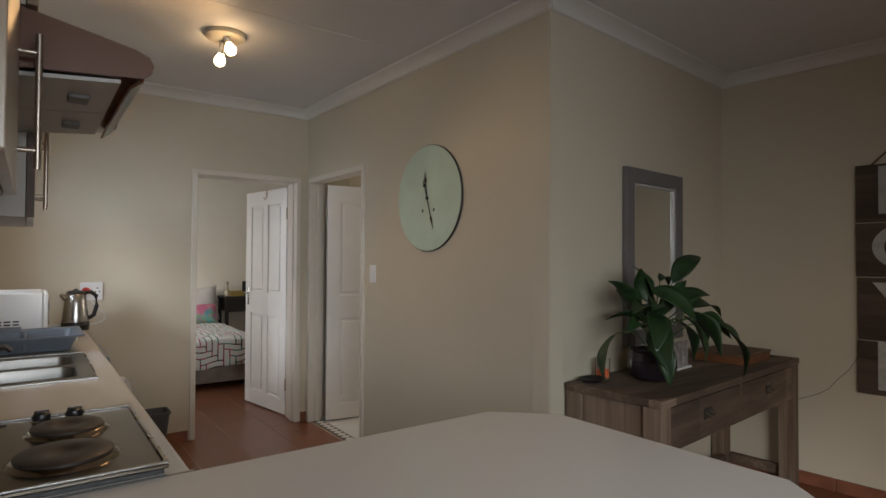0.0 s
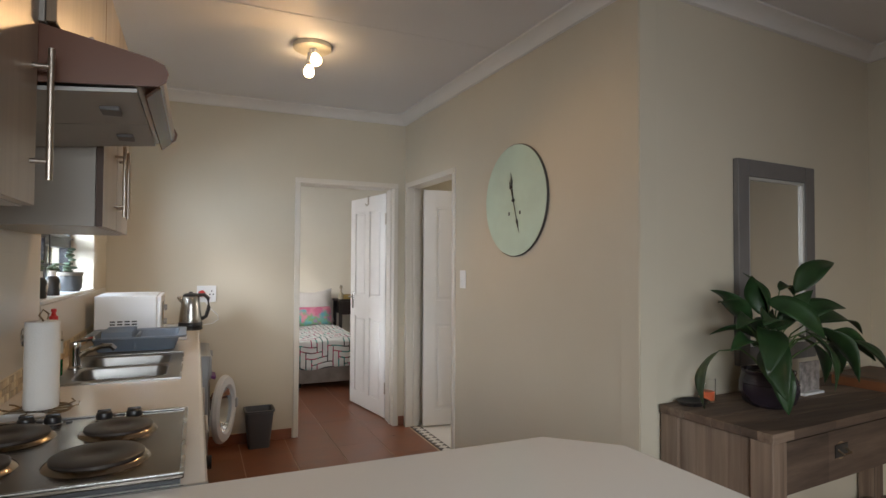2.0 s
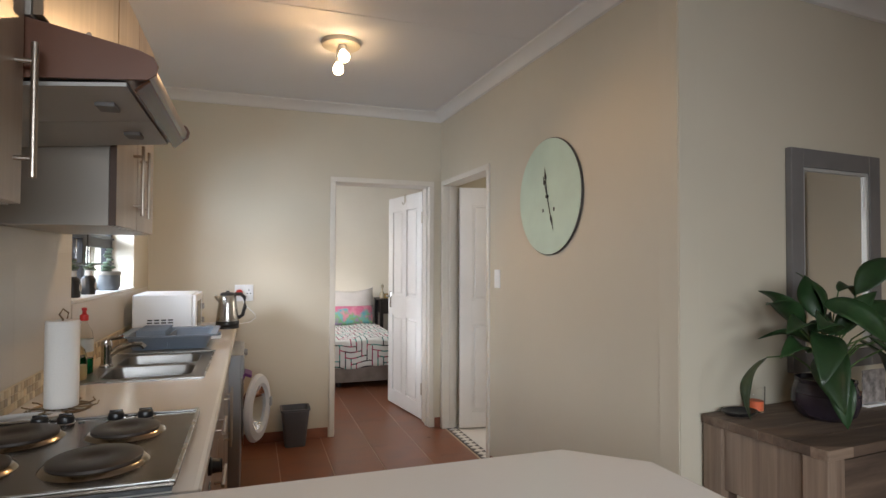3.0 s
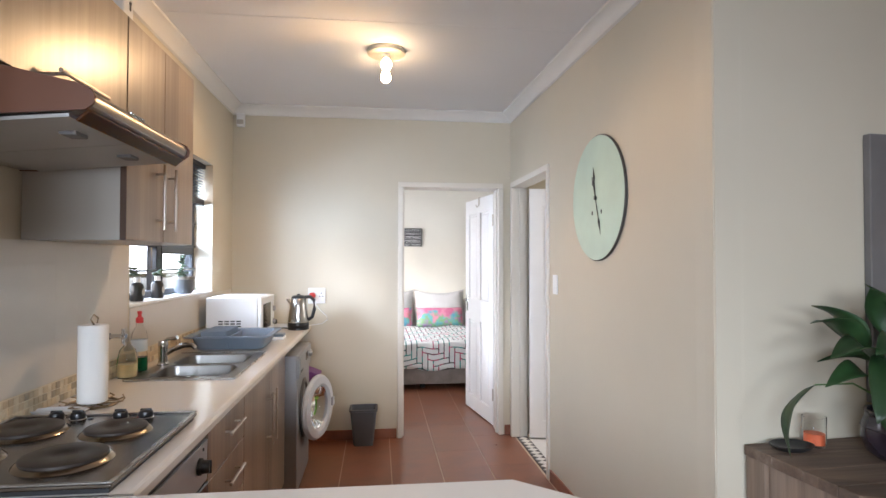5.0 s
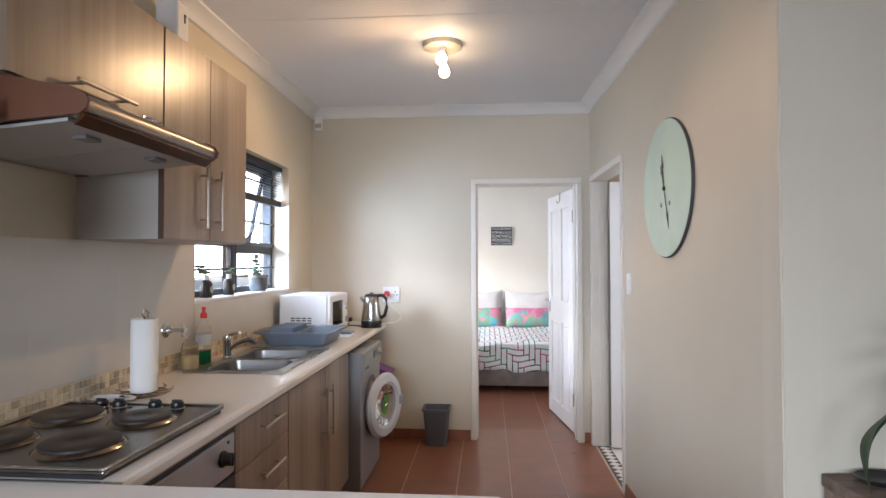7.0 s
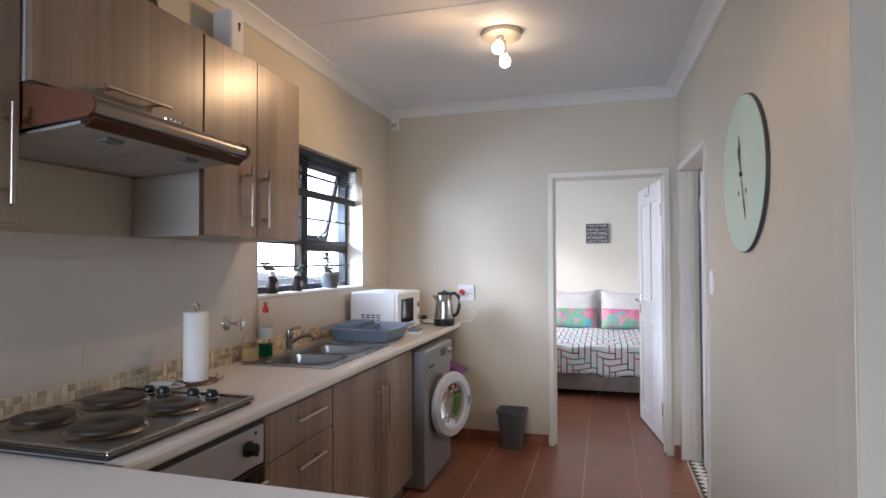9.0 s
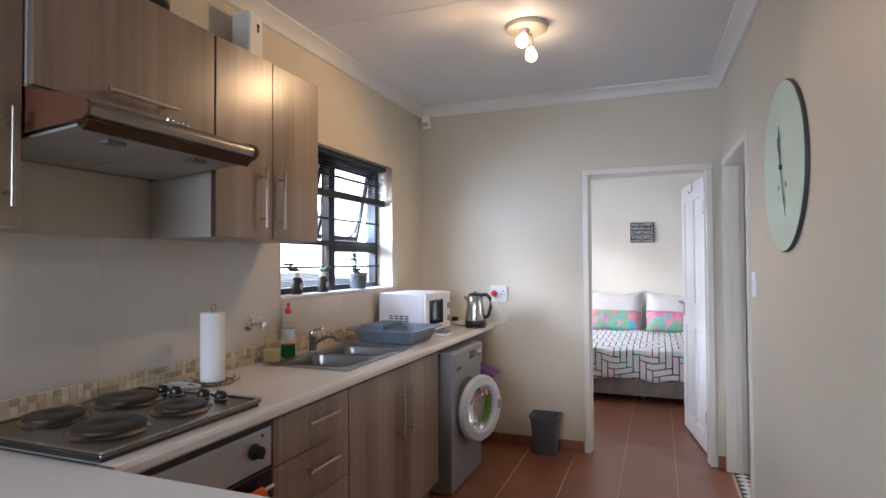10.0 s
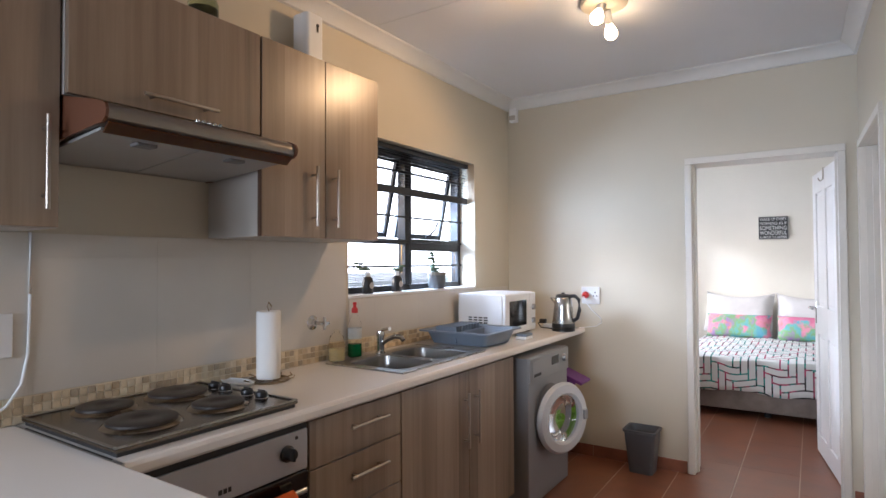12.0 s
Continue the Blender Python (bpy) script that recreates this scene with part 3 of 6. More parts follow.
hood = thing("cooker_hood", "steel cooker hood with brown sides and a tilted front flap", "cooker hood", (0.25, 1.81, 1.64))
SIDE = [(0.004, 1.704), (0.004, 1.850), (0.285, 1.850), (0.345, 1.838), (0.42, 1.822), (0.485, 1.808), (0.512, 1.796), (0.520, 1.780), (0.516, 1.762), (0.500, 1.750), (0.30, 1.734), (0.05, 1.704)]
for y0, y1 in ((1.499, 1.507), (2.123, 2.131)):
    part("side_panel", profile_along(SIDE, y0, y1), HOODSIDE, hood, "brown lacquered side panel")
part("body", profile_along([(x * 0.985, z - 0.001 if z > 1.74 else z + 0.003) for x, z in SIDE], 1.5075, 2.1225), HOODMETAL, hood, "brushed steel shell", True)
for y0, y1 in ((1.515, 1.813), (1.817, 2.115)):
    bm = bmesh.new()
    pts = [(0.075, 1.7075), (0.46, 1.7425)]
    v = [bm.verts.new((x, y, z - 0.006 + dz)) for dz in (0, 0.008) for x, z in pts for y in (y0, y1)]
    for q in ((0, 1, 3, 2), (4, 5, 7, 6), (0, 1, 5, 4), (2, 3, 7, 6), (0, 2, 6, 4), (1, 3, 7, 5)):
        bm.faces.new([v[i] for i in q])
    f = part("filter_panel", bm, FILTER, hood, "pale metal grease filter")
    yc = (y0 + y1) / 2
    part("latch", box(0.375, 0.415, yc - 0.03, yc + 0.03, 1.722, 1.733, 0.003), GREYFRAME, f)
bm = box(-0.003, 0.003, 1.512, 2.118, -0.036, 0.0, 0.0015)
bm.transform(Matrix.Translation((0.503, 0, 1.752)) @ Matrix.Rotation(radians(48), 4, "Y"))
AMBER, nt, p = nodes_of("amber_visor_plastic")
p.inputs["Base Color"].default_value, p.inputs["Roughness"].default_value = (0.04, 0.025, 0.015, 1), 0.2
through_light = add(nt, "ShaderNodeBsdfTranslucent", Color=(0.95, 0.42, 0.06, 1))
blend = add(nt, "ShaderNodeMixShader", Fac=0.3)
nt.links.new(p.outputs[0], blend.inputs[1])
nt.links.new(through_light.outputs[0], blend.inputs[2])
nt.links.new(blend.outputs[0], nt.nodes["Material Output"].inputs["Surface"])
part("front_flap", bm, AMBER, hood, "amber tinted visor under the front edge")
for i in range(5):
    y = 1.778 + 0.0185 * i
    bm = lathe([(0, 0), (0.0065, 0), (0.0065, 0.006), (0.004, 0.008), (0, 0.008)], (0, 0, 0), 14)
    bm.transform(Matrix.Translation((0.478, y, 1.809)) @ Matrix.Rotation(radians(16), 4, "Y"))
    part("button", bm, CHROME, hood, smooth=True)

# ---- wall units ----


def wall_unit(label, y0, y1, z0, doors, depth=0.30):
    ob = thing("wall_cabinet", label, "cabinet", (0.15, (y0 + y1) / 2, z0), group="wall cabinets")
    part("body", box(0.003, depth, y0, y1, z0, 2.225, 0.001), CARCASS, ob, "white melamine carcass")
    for d in doors:
        a, b, kind, h0, h1, hp = d
        p = part("door", box(depth + 0.002, depth + 0.020, a, b, z0 + 0.002, 2.223, 0.0015, 1), OAK, ob, "ash laminate door with dark edging")
        if kind == "v":
            handle_bar(p, (depth + 0.020, hp, h0), (depth + 0.020, hp, h1), (1, 0, 0))
        else:
            handle_bar(p, (depth + 0.020, h0, hp), (depth + 0.020, h1, hp), (1, 0, 0))
    return ob


wall_unit("ash laminate wall cabinet with one door", 0.93, 1.492, 1.487, [(0.932, 1.490, "v", 1.535, 1.785, 1.452)], 0.272)
wall_unit("ash laminate flap cabinet above the cooker hood", 1.496, 2.133, 1.852, [(1.497, 2.131, "h", 1.69, 1.94, 1.895)])
wall_unit("ash laminate wall cabinet with two doors", 2.137, 2.797, 1.487, [(2.139, 2.459, "v", 1.535, 1.775, 2.388), (2.462, 2.796, "v", 1.535, 1.775, 2.506)])
tagged(part("trim_edge", box(0.302, 0.3205, 2.1343, 2.1367, 1.487, 1.852), OAKH), "dark brown cabinet edging", "trim", kind="structure")

# ---- sink and tap ----
sink = thing("double_sink", "stainless steel double bowl sink set in the worktop", "sink", (0.3, 3.06, TOP))
bowls = [(0.135, 0.475, 2.775, 3.055), (0.135, 0.475, 3.085, 3.365)]
rim = (0.075, 0.53, 2.705, 3.425)


def rounded(x0, x1, y0, y1, r, n=5):
    return arc(x1 - r, y1 - r, r, 0, 90, n) + arc(x0 + r, y1 - r, r, 90, 180, n) + arc(x0 + r, y0 + r, r, 180, 270, n) + arc(x1 - r, y0 + r, r, 270, 360, n)


bm = bmesh.new()
zr = TOP + 0.004
for x0, x1, y0, y1 in ((rim[0], rim[1], rim[2], 2.775), (rim[0], rim[1], 3.365, rim[3]), (rim[0], rim[1], 3.055, 3.085), (rim[0], 0.135, 2.775, 3.055), (0.475, rim[1], 2.775, 3.055), (rim[0], 0.135, 3.085, 3.365), (0.475, rim[1], 3.085, 3.365)):
    part("deck_strip", box(x0, x1, y0, y1, TOP + 0.0006, zr), SINKSTEEL, sink)
bm = box(rim[1] - 0.006, rim[1] + 0.001, rim[2], rim[3], TOP + 0.0008, zr + 0.004, 0.002, bm=bm)
bm = box(rim[0], rim[1], rim[2] - 0.001, rim[2] + 0.006, TOP + 0.0009, zr + 0.0035, 0.002, bm=bm)
bm = box(rim[0], rim[1], rim[3] - 0.006, rim[3] + 0.001, TOP + 0.0009, zr + 0.0035, 0.002, bm=bm)
part("rim", bm, STEEL, sink, "raised steel rim")
for x0, x1, y0, y1 in bowls:
    bm = bmesh.new()
    loops = []
    for inset, z, r in ((-0.002, zr + 0.001, 0.05), (0.004, zr - 0.004, 0.05), (0.012, TOP - 0.09, 0.05), (0.03, TOP - 0.14, 0.06), (0.09, TOP - 0.15, 0.05)):
        loops.append([bm.verts.new((x, y, z)) for x, y in rounded(x0 + inset, x1 - inset, y0 + inset, y1 - inset, r)])
    n = len(loops[0])
    for a, b in zip(loops, loops[1:]):
        for i in range(n):
            bm.faces.new((a[i], a[(i + 1) % n], b[(i + 1) % n], b[i]))
    bm.faces.new(loops[-1])
    # corner fillets between the square cut-out and the rounded bowl
    corners = [(x1, y1), (x0, y1), (x0, y0), (x1, y0)]
    for k, (cx, cy) in enumerate(corners):
        c = bm.verts.new((cx, cy, zr + 0.0005))
        seg = loops[0][k * 6:(k + 1) * 6]
        for a, b in zip(seg, seg[1:]):
            bm.faces.new((c, a, b))
    bowl = part("bowl", bm, SINKSTEEL, sink, "deep brushed steel bowl", True)
    part("drain", rod(((x0 + x1) / 2, (y0 + y1) / 2, TOP - 0.150), ((x0 + x1) / 2, (y0 + y1) / 2, TOP - 0.146), 0.035), CHROME, bowl)
tap = thing("mixer_tap", "chrome single-lever mixer tap at the sink", "tap", (0.105, 3.07, zr))
part("body", lathe([(0, 0), (0.027, 0), (0.027, 0.008), (0.021, 0.014), (0.0205, 0.085), (0.023, 0.095), (0.02, 0.115), (0, 0.12)], (0.105, 3.07, zr), 24), CHROME, tap, smooth=True)
part("spout", tube([(0.115, 3.07, zr + 0.05), (0.15, 3.07, zr + 0.075), (0.20, 3.07, zr + 0.094), (0.24, 3.07, zr + 0.094), (0.256, 3.07, zr + 0.078)], 0.012), CHROME, tap, smooth=True)
part("lever", tube([(0.105, 3.07, zr + 0.11), (0.125, 3.07, zr + 0.124), (0.175, 3.06, zr + 0.132)], 0.007, taper=1.4), CHROME, tap, smooth=True)

# ---- washing machine ----
wm = thing("washing_machine", "silver front-loading washing machine with its door ajar", "washing machine", (0.36, 3.99, 0))
FX = 0.655
part("body", box(0.06, FX, 3.69, 4.285, 0.012, 0.845, 0.006), SILVER, wm)
part("control_panel", box(FX - 0.002, FX + 0.012, 3.694, 4.281, 0.705, 0.842, 0.005), SILVER, wm)
part("detergent_drawer", box(FX + 0.0125, FX + 0.017, 3.71, 3.86, 0.725, 0.825, 0.003), SILVER, wm, "silver detergent drawer front")
part("drawer_grip", box(FX + 0.0173, FX + 0.019, 3.735, 3.83, 0.735, 0.752, 0.001), BLACK, wm)
part("display", box(FX + 0.0125, FX + 0.0145, 4.00, 4.11, 0.765, 0.815, 0.001), BLACKGLASS, wm, "dark display window")
part("dial", lathe([(0, 0), (0.024, 0), (0.024, 0.006), (0.019, 0.02), (0, 0.022)], (FX + 0.0125, 4.19, 0.785), 24, "x"), SILVER, wm, smooth=True)
PX, PY, PZ = FX + 0.001, 3.975, 0.47
part("porthole", lathe([(0.185, 0), (0.19, 0.006), (0.16, 0.012), (0.15, -0.02), (0.14, -0.12), (0, -0.14)], (PX, PY, PZ), 40, "x"), GREYFRAME, wm, "dark rubber porthole seal", True)
hinge = Matrix.Translation((FX + 0.02, PY - 0.19, PZ)) @ Matrix.Rotation(radians(-20), 4, "Z") @ Matrix.Translation((0, 0.19, 0))
bm = lathe([(0.135, 0.0), (0.135, 0.02), (0.15, 0.035), (0.195, 0.03), (0.208, 0.012), (0.206, 0.0), (0.135, 0.0)], (0, 0, 0), 44, "x")
bm.transform(hinge)
dr = part("door", bm, RINGGREY, wm, "round pale door ring", True)
bm = lathe([(0.136, 0.016), (0.12, 0.0), (0.10, -0.055), (0.05, -0.075), (0, -0.08)], (0, 0, 0), 40, "x")
bm.transform(hinge)
part("door_glass", bm, glass("clear_bowl_glass", (0.80, 0.86, 0.90)), dr, "clear glass bowl", True)
bm = box(0.03, 0.045, 0.155, 0.19, -0.03, 0.03, 0.005)
bm.transform(hinge)
part("catch", bm, SILVER, dr)
for x in (0.12, 0.61):
    for y in (3.74, 4.24):
        part("foot", rod((x, y, 0), (x, y, 0.013), 0.02), BLACK, wm)
FRAME[0] = Matrix.Identity(4)
pan = thing("dustpan", "purple plastic long-handled dustpan beside the washing machine", "dustpan", (0.50, 4.47, 0))
bm = box(-0.012, 0.008, -0.09, 0.09, -0.02, 0.20, 0.006)
bm = box(0.006, 0.060, -0.09, -0.083, -0.02, 0.16, 0.003, bm=bm)
bm = box(0.006, 0.060, 0.083, 0.09, -0.02, 0.16, 0.003, bm=bm)
bm.transform(Matrix.Translation((0.53, 4.47, 0.655)) @ Matrix.Rotation(radians(112), 4, "Y"))
part("pan", bm, PURPLE, pan, "purple scoop with raised sides")
part("handle", rod((0.50, 4.47, 0.0), (0.50, 4.47, 0.652), 0.011), PURPLE, pan, smooth=True)
brush = thing("floor_brush", "lime green brush standing beside the washing machine", "brush", (0.52, 4.38, 0))
part("handle", rod((0.52, 4.38, 0.0), (0.52, 4.38, 0.40), 0.011), WIRE, brush, smooth=True)
part("head", box(0.505, 0.715, 4.36, 4.40, 0.30, 0.335, 0.010), LIME, brush)
bm = bmesh.new()
for i in range(60):
    a, b = random.uniform(0.515, 0.705), random.uniform(4.365, 4.395)
    rod((a, b, 0.333), (a + random.uniform(-0.015, 0.015), b + random.uniform(-0.01, 0.01), 0.395), 0.003, seg=4, bm=bm)
tagged(part("bristles", bm, LIME, brush), "lime green bristles", kind="stuff")

bin_ = thing("waste_bin", "grey plastic waste bin against the wall", "waste bin", (1.03, 4.66, 0))
bm = bmesh.new()
loops = []
for (x0, x1, y0, y1), z in (((0.955, 1.105, 4.59, 4.735), 0.0), ((0.93, 1.13, 4.565, 4.752), 0.265), ((0.922, 1.138, 4.558, 4.755), 0.268), ((0.922, 1.138, 4.558, 4.755), 0.282), ((0.935, 1.125, 4.57, 4.745), 0.282), ((0.96, 1.10, 4.595, 4.73), 0.012)):
    loops.append([bm.verts.new((x, y, z)) for x, y in rounded(x0, x1, y0, y1, 0.025, 4)])
n = len(loops[0])
for a, b in zip(loops, loops[1:]):
    for i in range(n):
        bm.faces.new((a[i], a[(i + 1) % n], b[(i + 1) % n], b[i]))
bm.faces.new(loops[0])
bm.faces.new(loops[-1])
part("body", bm, GREYPLASTIC, bin_, smooth=True)

# ---- things on the worktop ----
roll = thing("paper_towel_roll", "white paper towel roll on a wire stand", "paper towel", (0.14, 2.32, TOP))
part("stand", lathe([(0.082, 0.004), (0.085, 0.008), (0.082, 0.012), (0.079, 0.008), (0.082, 0.004)], (0.14, 2.32, TOP - 0.003), 24), WIRE, roll, "twisted bronze wire stand", True)
for k in range(10):
    a = 2 * math.pi * k / 10
    ca, sa = math.cos(a), math.sin(a)
    part("wire_foot", tube([(0.14 + ca * 0.03, 2.32 + sa * 0.03, TOP + 0.006), (0.14 + ca * 0.075, 2.32 + sa * 0.075, TOP + 0.006), (0.14 + ca * 0.10, 2.32 + sa * 0.10, TOP + 0.012), (0.14 + ca * 0.10 - sa * 0.018, 2.32 + sa * 0.10 + ca * 0.018, TOP + 0.018)], 0.0025, 6), WIRE, roll, smooth=True)
part("wire_loop", tube([(0.14, 2.32, TOP + 0.004), (0.14, 2.32, TOP + 0.285), (0.13, 2.32, TOP + 0.300), (0.14, 2.32, TOP + 0.318), (0.155, 2.32, TOP + 0.305), (0.152, 2.32, TOP + 0.287)], 0.003, 6), WIRE, roll, smooth=True)
part("roll", lathe([(0.02, 0.012), (0.046, 0.012), (0.0475, 0.016), (0.0475, 0.278), (0.045, 0.282), (0.02, 0.282), (0.02, 0.012)], (0.14, 2.32, TOP), 36), PAPER, roll, "white quilted paper roll", True)

soap = thing("dish_soap_bottle", "clear bottle of green dish soap with a red cap", "bottle", (0.05, 2.935, TOP))
part("bottle", lathe([(0, 0.001), (0.032, 0.001), (0.035, 0.008), (0.035, 0.15), (0.03, 0.18), (0.016, 0.205), (0.013, 0.215), (0.013, 0.222), (0, 0.222)], (0.05, 2.935, TOP), 24), glass("clear_plastic", (1, 1, 1), 0.02, 1.12), soap, "clear plastic bottle", True)
part("liquid", lathe([(0, 0.004), (0.029, 0.004), (0.032, 0.01), (0.032, 0.068), (0, 0.068)], (0.05, 2.935, TOP), 24), GREENSOAP, soap, "green liquid soap", True)
part("cap", lathe([(0.014, 0.222), (0.016, 0.224), (0.016, 0.245), (0.009, 0.25), (0.007, 0.262), (0.01, 0.265), (0.01, 0.275), (0, 0.278)], (0.05, 2.935, TOP), 18), REDCAP, soap, "red push cap", True)
part("label", lathe([(0.0355, 0.095), (0.0357, 0.096), (0.0357, 0.145), (0.0355, 0.146)], (0.05, 2.935, TOP), 24), plain("pale_label", (0.62, 0.66, 0.66), 0.5), soap, smooth=True)
pump = thing("hand_soap_bottle", "amber-tinted clear hand soap bottle", "bottle", (0.055, 2.80, TOP))
part("bottle", lathe([(0, 0.001), (0.036, 0.001), (0.040, 0.01), (0.040, 0.08), (0.032, 0.12), (0.014, 0.14), (0.014, 0.152), (0, 0.152)], (0.055, 2.80, TOP), 24), glass("amber_glass", (1.0, 0.97, 0.88), 0.0, 1.12), pump, "clear bottle", True)
part("soap", lathe([(0, 0.004), (0.033, 0.004), (0.036, 0.012), (0.034, 0.06), (0, 0.06)], (0.055, 2.80, TOP), 20), plain("amber_soap", (0.80, 0.66, 0.36), 0.3), pump, smooth=True)

valve = thing("stop_valve", "chrome wall valve with a cross handle", "tap", (0.0, 2.69, 1.105))
part("flange", lathe([(0, 0), (0.036, 0), (0.034, 0.006), (0.018, 0.014), (0.014, 0.03), (0, 0.03)], (0.001, 2.69, 1.105), 24, "x"), CHROME, valve, smooth=True)
part("stem", rod((0.025, 2.69, 1.105), (0.085, 2.69, 1.105), 0.009), CHROME, valve, smooth=True)
bm = rod((0.082, 2.66, 1.105), (0.082, 2.72, 1.105), 0.006)
bm = rod((0.082, 2.69, 1.075), (0.082, 2.69, 1.135), 0.006, bm=bm)
bm = rod((0.075, 2.69, 1.105), (0.094, 2.69, 1.105), 0.011, bm=bm)
part("cross_handle", bm, CHROME, valve, smooth=True)

rest = thing("spoon_rest", "white ceramic spoon rest beside the hob", "spoon rest", (0.085, 2.215, TOP))
bm = lathe([(0, 0.0), (0.045, 0.0), (0.055, 0.012), (0.052, 0.014), (0.04, 0.006), (0, 0.006)], (0, 0, 0), 26)
bm.transform(Matrix.Translation((0.085, 2.215, TOP + 0.0005)) @ Matrix.Diagonal((1.7, 0.75, 0.9, 1)))
part("bowl", bm, WHITEPLASTIC, rest, smooth=True)

rack = thing("dish_rack", "grey-blue plastic dish drying rack beside the sink", "dish rack", (0.3, 3.55, TOP))
bm = bmesh.new()
loops = []
RZ = TOP + 0.006
for (x0, x1, y0, y1), z in (((0.12, 0.48, 3.52, 3.82), RZ), ((0.10, 0.505, 3.49, 3.85), RZ + 0.066), ((0.065, 0.535, 3.45, 3.885), RZ + 0.072), ((0.065, 0.535, 3.45, 3.885), RZ + 0.080), ((0.10, 0.50, 3.495, 3.845), RZ + 0.076), ((0.125, 0.475, 3.525, 3.815), RZ + 0.008)):
    loops.append([bm.verts.new((x, y, z)) for x, y in rounded(x0, x1, y0, y1, 0.03, 4)])
n = len(loops[0])
for a, b in zip(loops, loops[1:]):
    for i in range(n):
        bm.faces.new((a[i], a[(i + 1) % n], b[(i + 1) % n], b[i]))
bm.faces.new(loops[0])
bm.faces.new(loops[-1])
part("tray", bm, GREYBLUE, rack, smooth=True)
part("divider", box(0.29, 0.30, 3.50, 3.835, RZ + 0.008, RZ + 0.07, 0.003), GREYBLUE, rack)
for i in range(9):
    part("prong", box(0.14, 0.28, 3.535 + 0.033 * i, 3.542 + 0.033 * i, RZ + 0.008, RZ + 0.100, 0.003), GREYBLUE, rack)

mw = thing("microwave_oven", "white microwave oven with a dark door window", "microwave", (0.22, 4.16, TOP))
part("body", box(0.05, 0.372, 3.93, 4.39, TOP + 0.012, TOP + 0.272, 0.008), WHITEPLASTIC, mw)
md = part("door", box(0.3725, 0.395, 3.932, 4.29, TOP + 0.016, TOP + 0.268, 0.006), WHITEPLASTIC, mw, "white door")
part("window", box(0.3952, 0.3975, 3.985, 4.235, TOP + 0.06, TOP + 0.225, 0.001), BLACKGLASS, md, "dark viewing window")
part("control_panel", box(0.3725, 0.394, 4.292, 4.388, TOP + 0.016, TOP + 0.268, 0.006), WHITEPLASTIC, mw)
for z in (0.08, 0.17):
    part("knob", lathe([(0, 0), (0.02, 0), (0.018, 0.015), (0, 0.016)], (0.394, 4.34, TOP + z), 20, "x"), SILVER, mw, smooth=True)
for r_ in range(3):
    for i in range(4):
        x = 0.13 + 0.037 * i
        part("vent_slot", box(x, x + 0.027, 3.9282, 3.9305, TOP + 0.085 + 0.016 * r_, TOP + 0.093 + 0.016 * r_), BLACK, mw)
for x in (0.09, 0.35):
    for y in (3.97, 4.35):
        part("foot", rod((x, y, TOP), (x, y, TOP + 0.013), 0.014), BLACK, mw)

kettle = thing("electric_kettle", "brushed steel electric kettle with a black handle", "kettle", (0.55, 4.50, TOP))
KX, KY = 0.55, 4.50
part("base", lathe([(0, 0), (0.078, 0), (0.078, 0.014), (0.07, 0.022), (0, 0.022)], (KX, KY, TOP), 32), BLACK, kettle, smooth=True)
part("body", lathe([(0, 0.022), (0.075, 0.022), (0.077, 0.03), (0.072, 0.09), (0.062, 0.17), (0.056, 0.225), (0.05, 0.232), (0, 0.232)], (KX, KY, TOP), 36), STEEL, kettle, "brushed steel body", True)
part("lower_band", lathe([(0.0775, 0.022), (0.0785, 0.024), (0.0775, 0.05), (0.076, 0.052)], (KX, KY, TOP), 36), BLACK, kettle, smooth=True)
part("lid", lathe([(0.052, 0.232), (0.052, 0.24), (0.04, 0.25), (0.012, 0.254), (0.012, 0.262), (0, 0.264)], (KX, KY, TOP), 28), BLACK, kettle, smooth=True)
part("spout", tube([(KX - 0.05, KY - 0.01, TOP + 0.195), (KX - 0.07, KY - 0.012, TOP + 0.215), (KX - 0.082, KY - 0.014, TOP + 0.228)], 0.016, taper=0.6), STEEL, kettle, smooth=True)
part("handle", tube([(KX + 0.045, KY, TOP + 0.238), (KX + 0.085, KY, TOP + 0.240), (KX + 0.112, KY, TOP + 0.215), (KX + 0.116, KY, TOP + 0.15), (KX + 0.10, KY, TOP + 0.09), (KX + 0.07, KY, TOP + 0.07)], 0.013), BLACK, kettle, "black plastic handle", True)

socket = thing("power_socket", "white double power socket with a red plug", "power socket", (0.655, BACK, 1.145))
part("plate", box(0.588, 0.722, BACK - 0.012, BACK - 0.0005, 1.082, 1.206, 0.004), WHITEPLASTIC, socket)
for x, z in ((0.69, 1.165), (0.678, 1.14), (0.702, 1.14)):
    part("pin_hole", rod((x, BACK - 0.0135, z), (x, BACK - 0.011, z), 0.005), BLACK, socket)
for x in (0.61, 0.70):
    part("rocker", box(x - 0.007, x + 0.007, BACK - 0.016, BACK - 0.012, 1.19, 1.202, 0.001), WHITEPLASTIC, socket)
bm = lathe([(0, 0), (0.024, 0), (0.026, 0.01), (0.02, 0.03), (0.01, 0.05), (0, 0.052)], (0, 0, 0), 18)
bm.transform(Matrix.Translation((0.622, BACK - 0.013, 1.148)) @ Matrix.Rotation(radians(100), 4, "X"))
plug = part("plug", bm, REDCAP, socket, "red plug top", True)
part("cord", tube([(0.622, BACK - 0.062, 1.14), (0.64, BACK - 0.07, 1.10), (0.68, BACK - 0.05, 1.04), (0.735, BACK - 0.03, 0.985), (0.74, BACK - 0.03, 0.955), (0.70, BACK - 0.05, 0.928), (0.60, BACK - 0.10, 0.918)], 0.0035, 6), WHITEPLASTIC, plug, "white power cord", True)

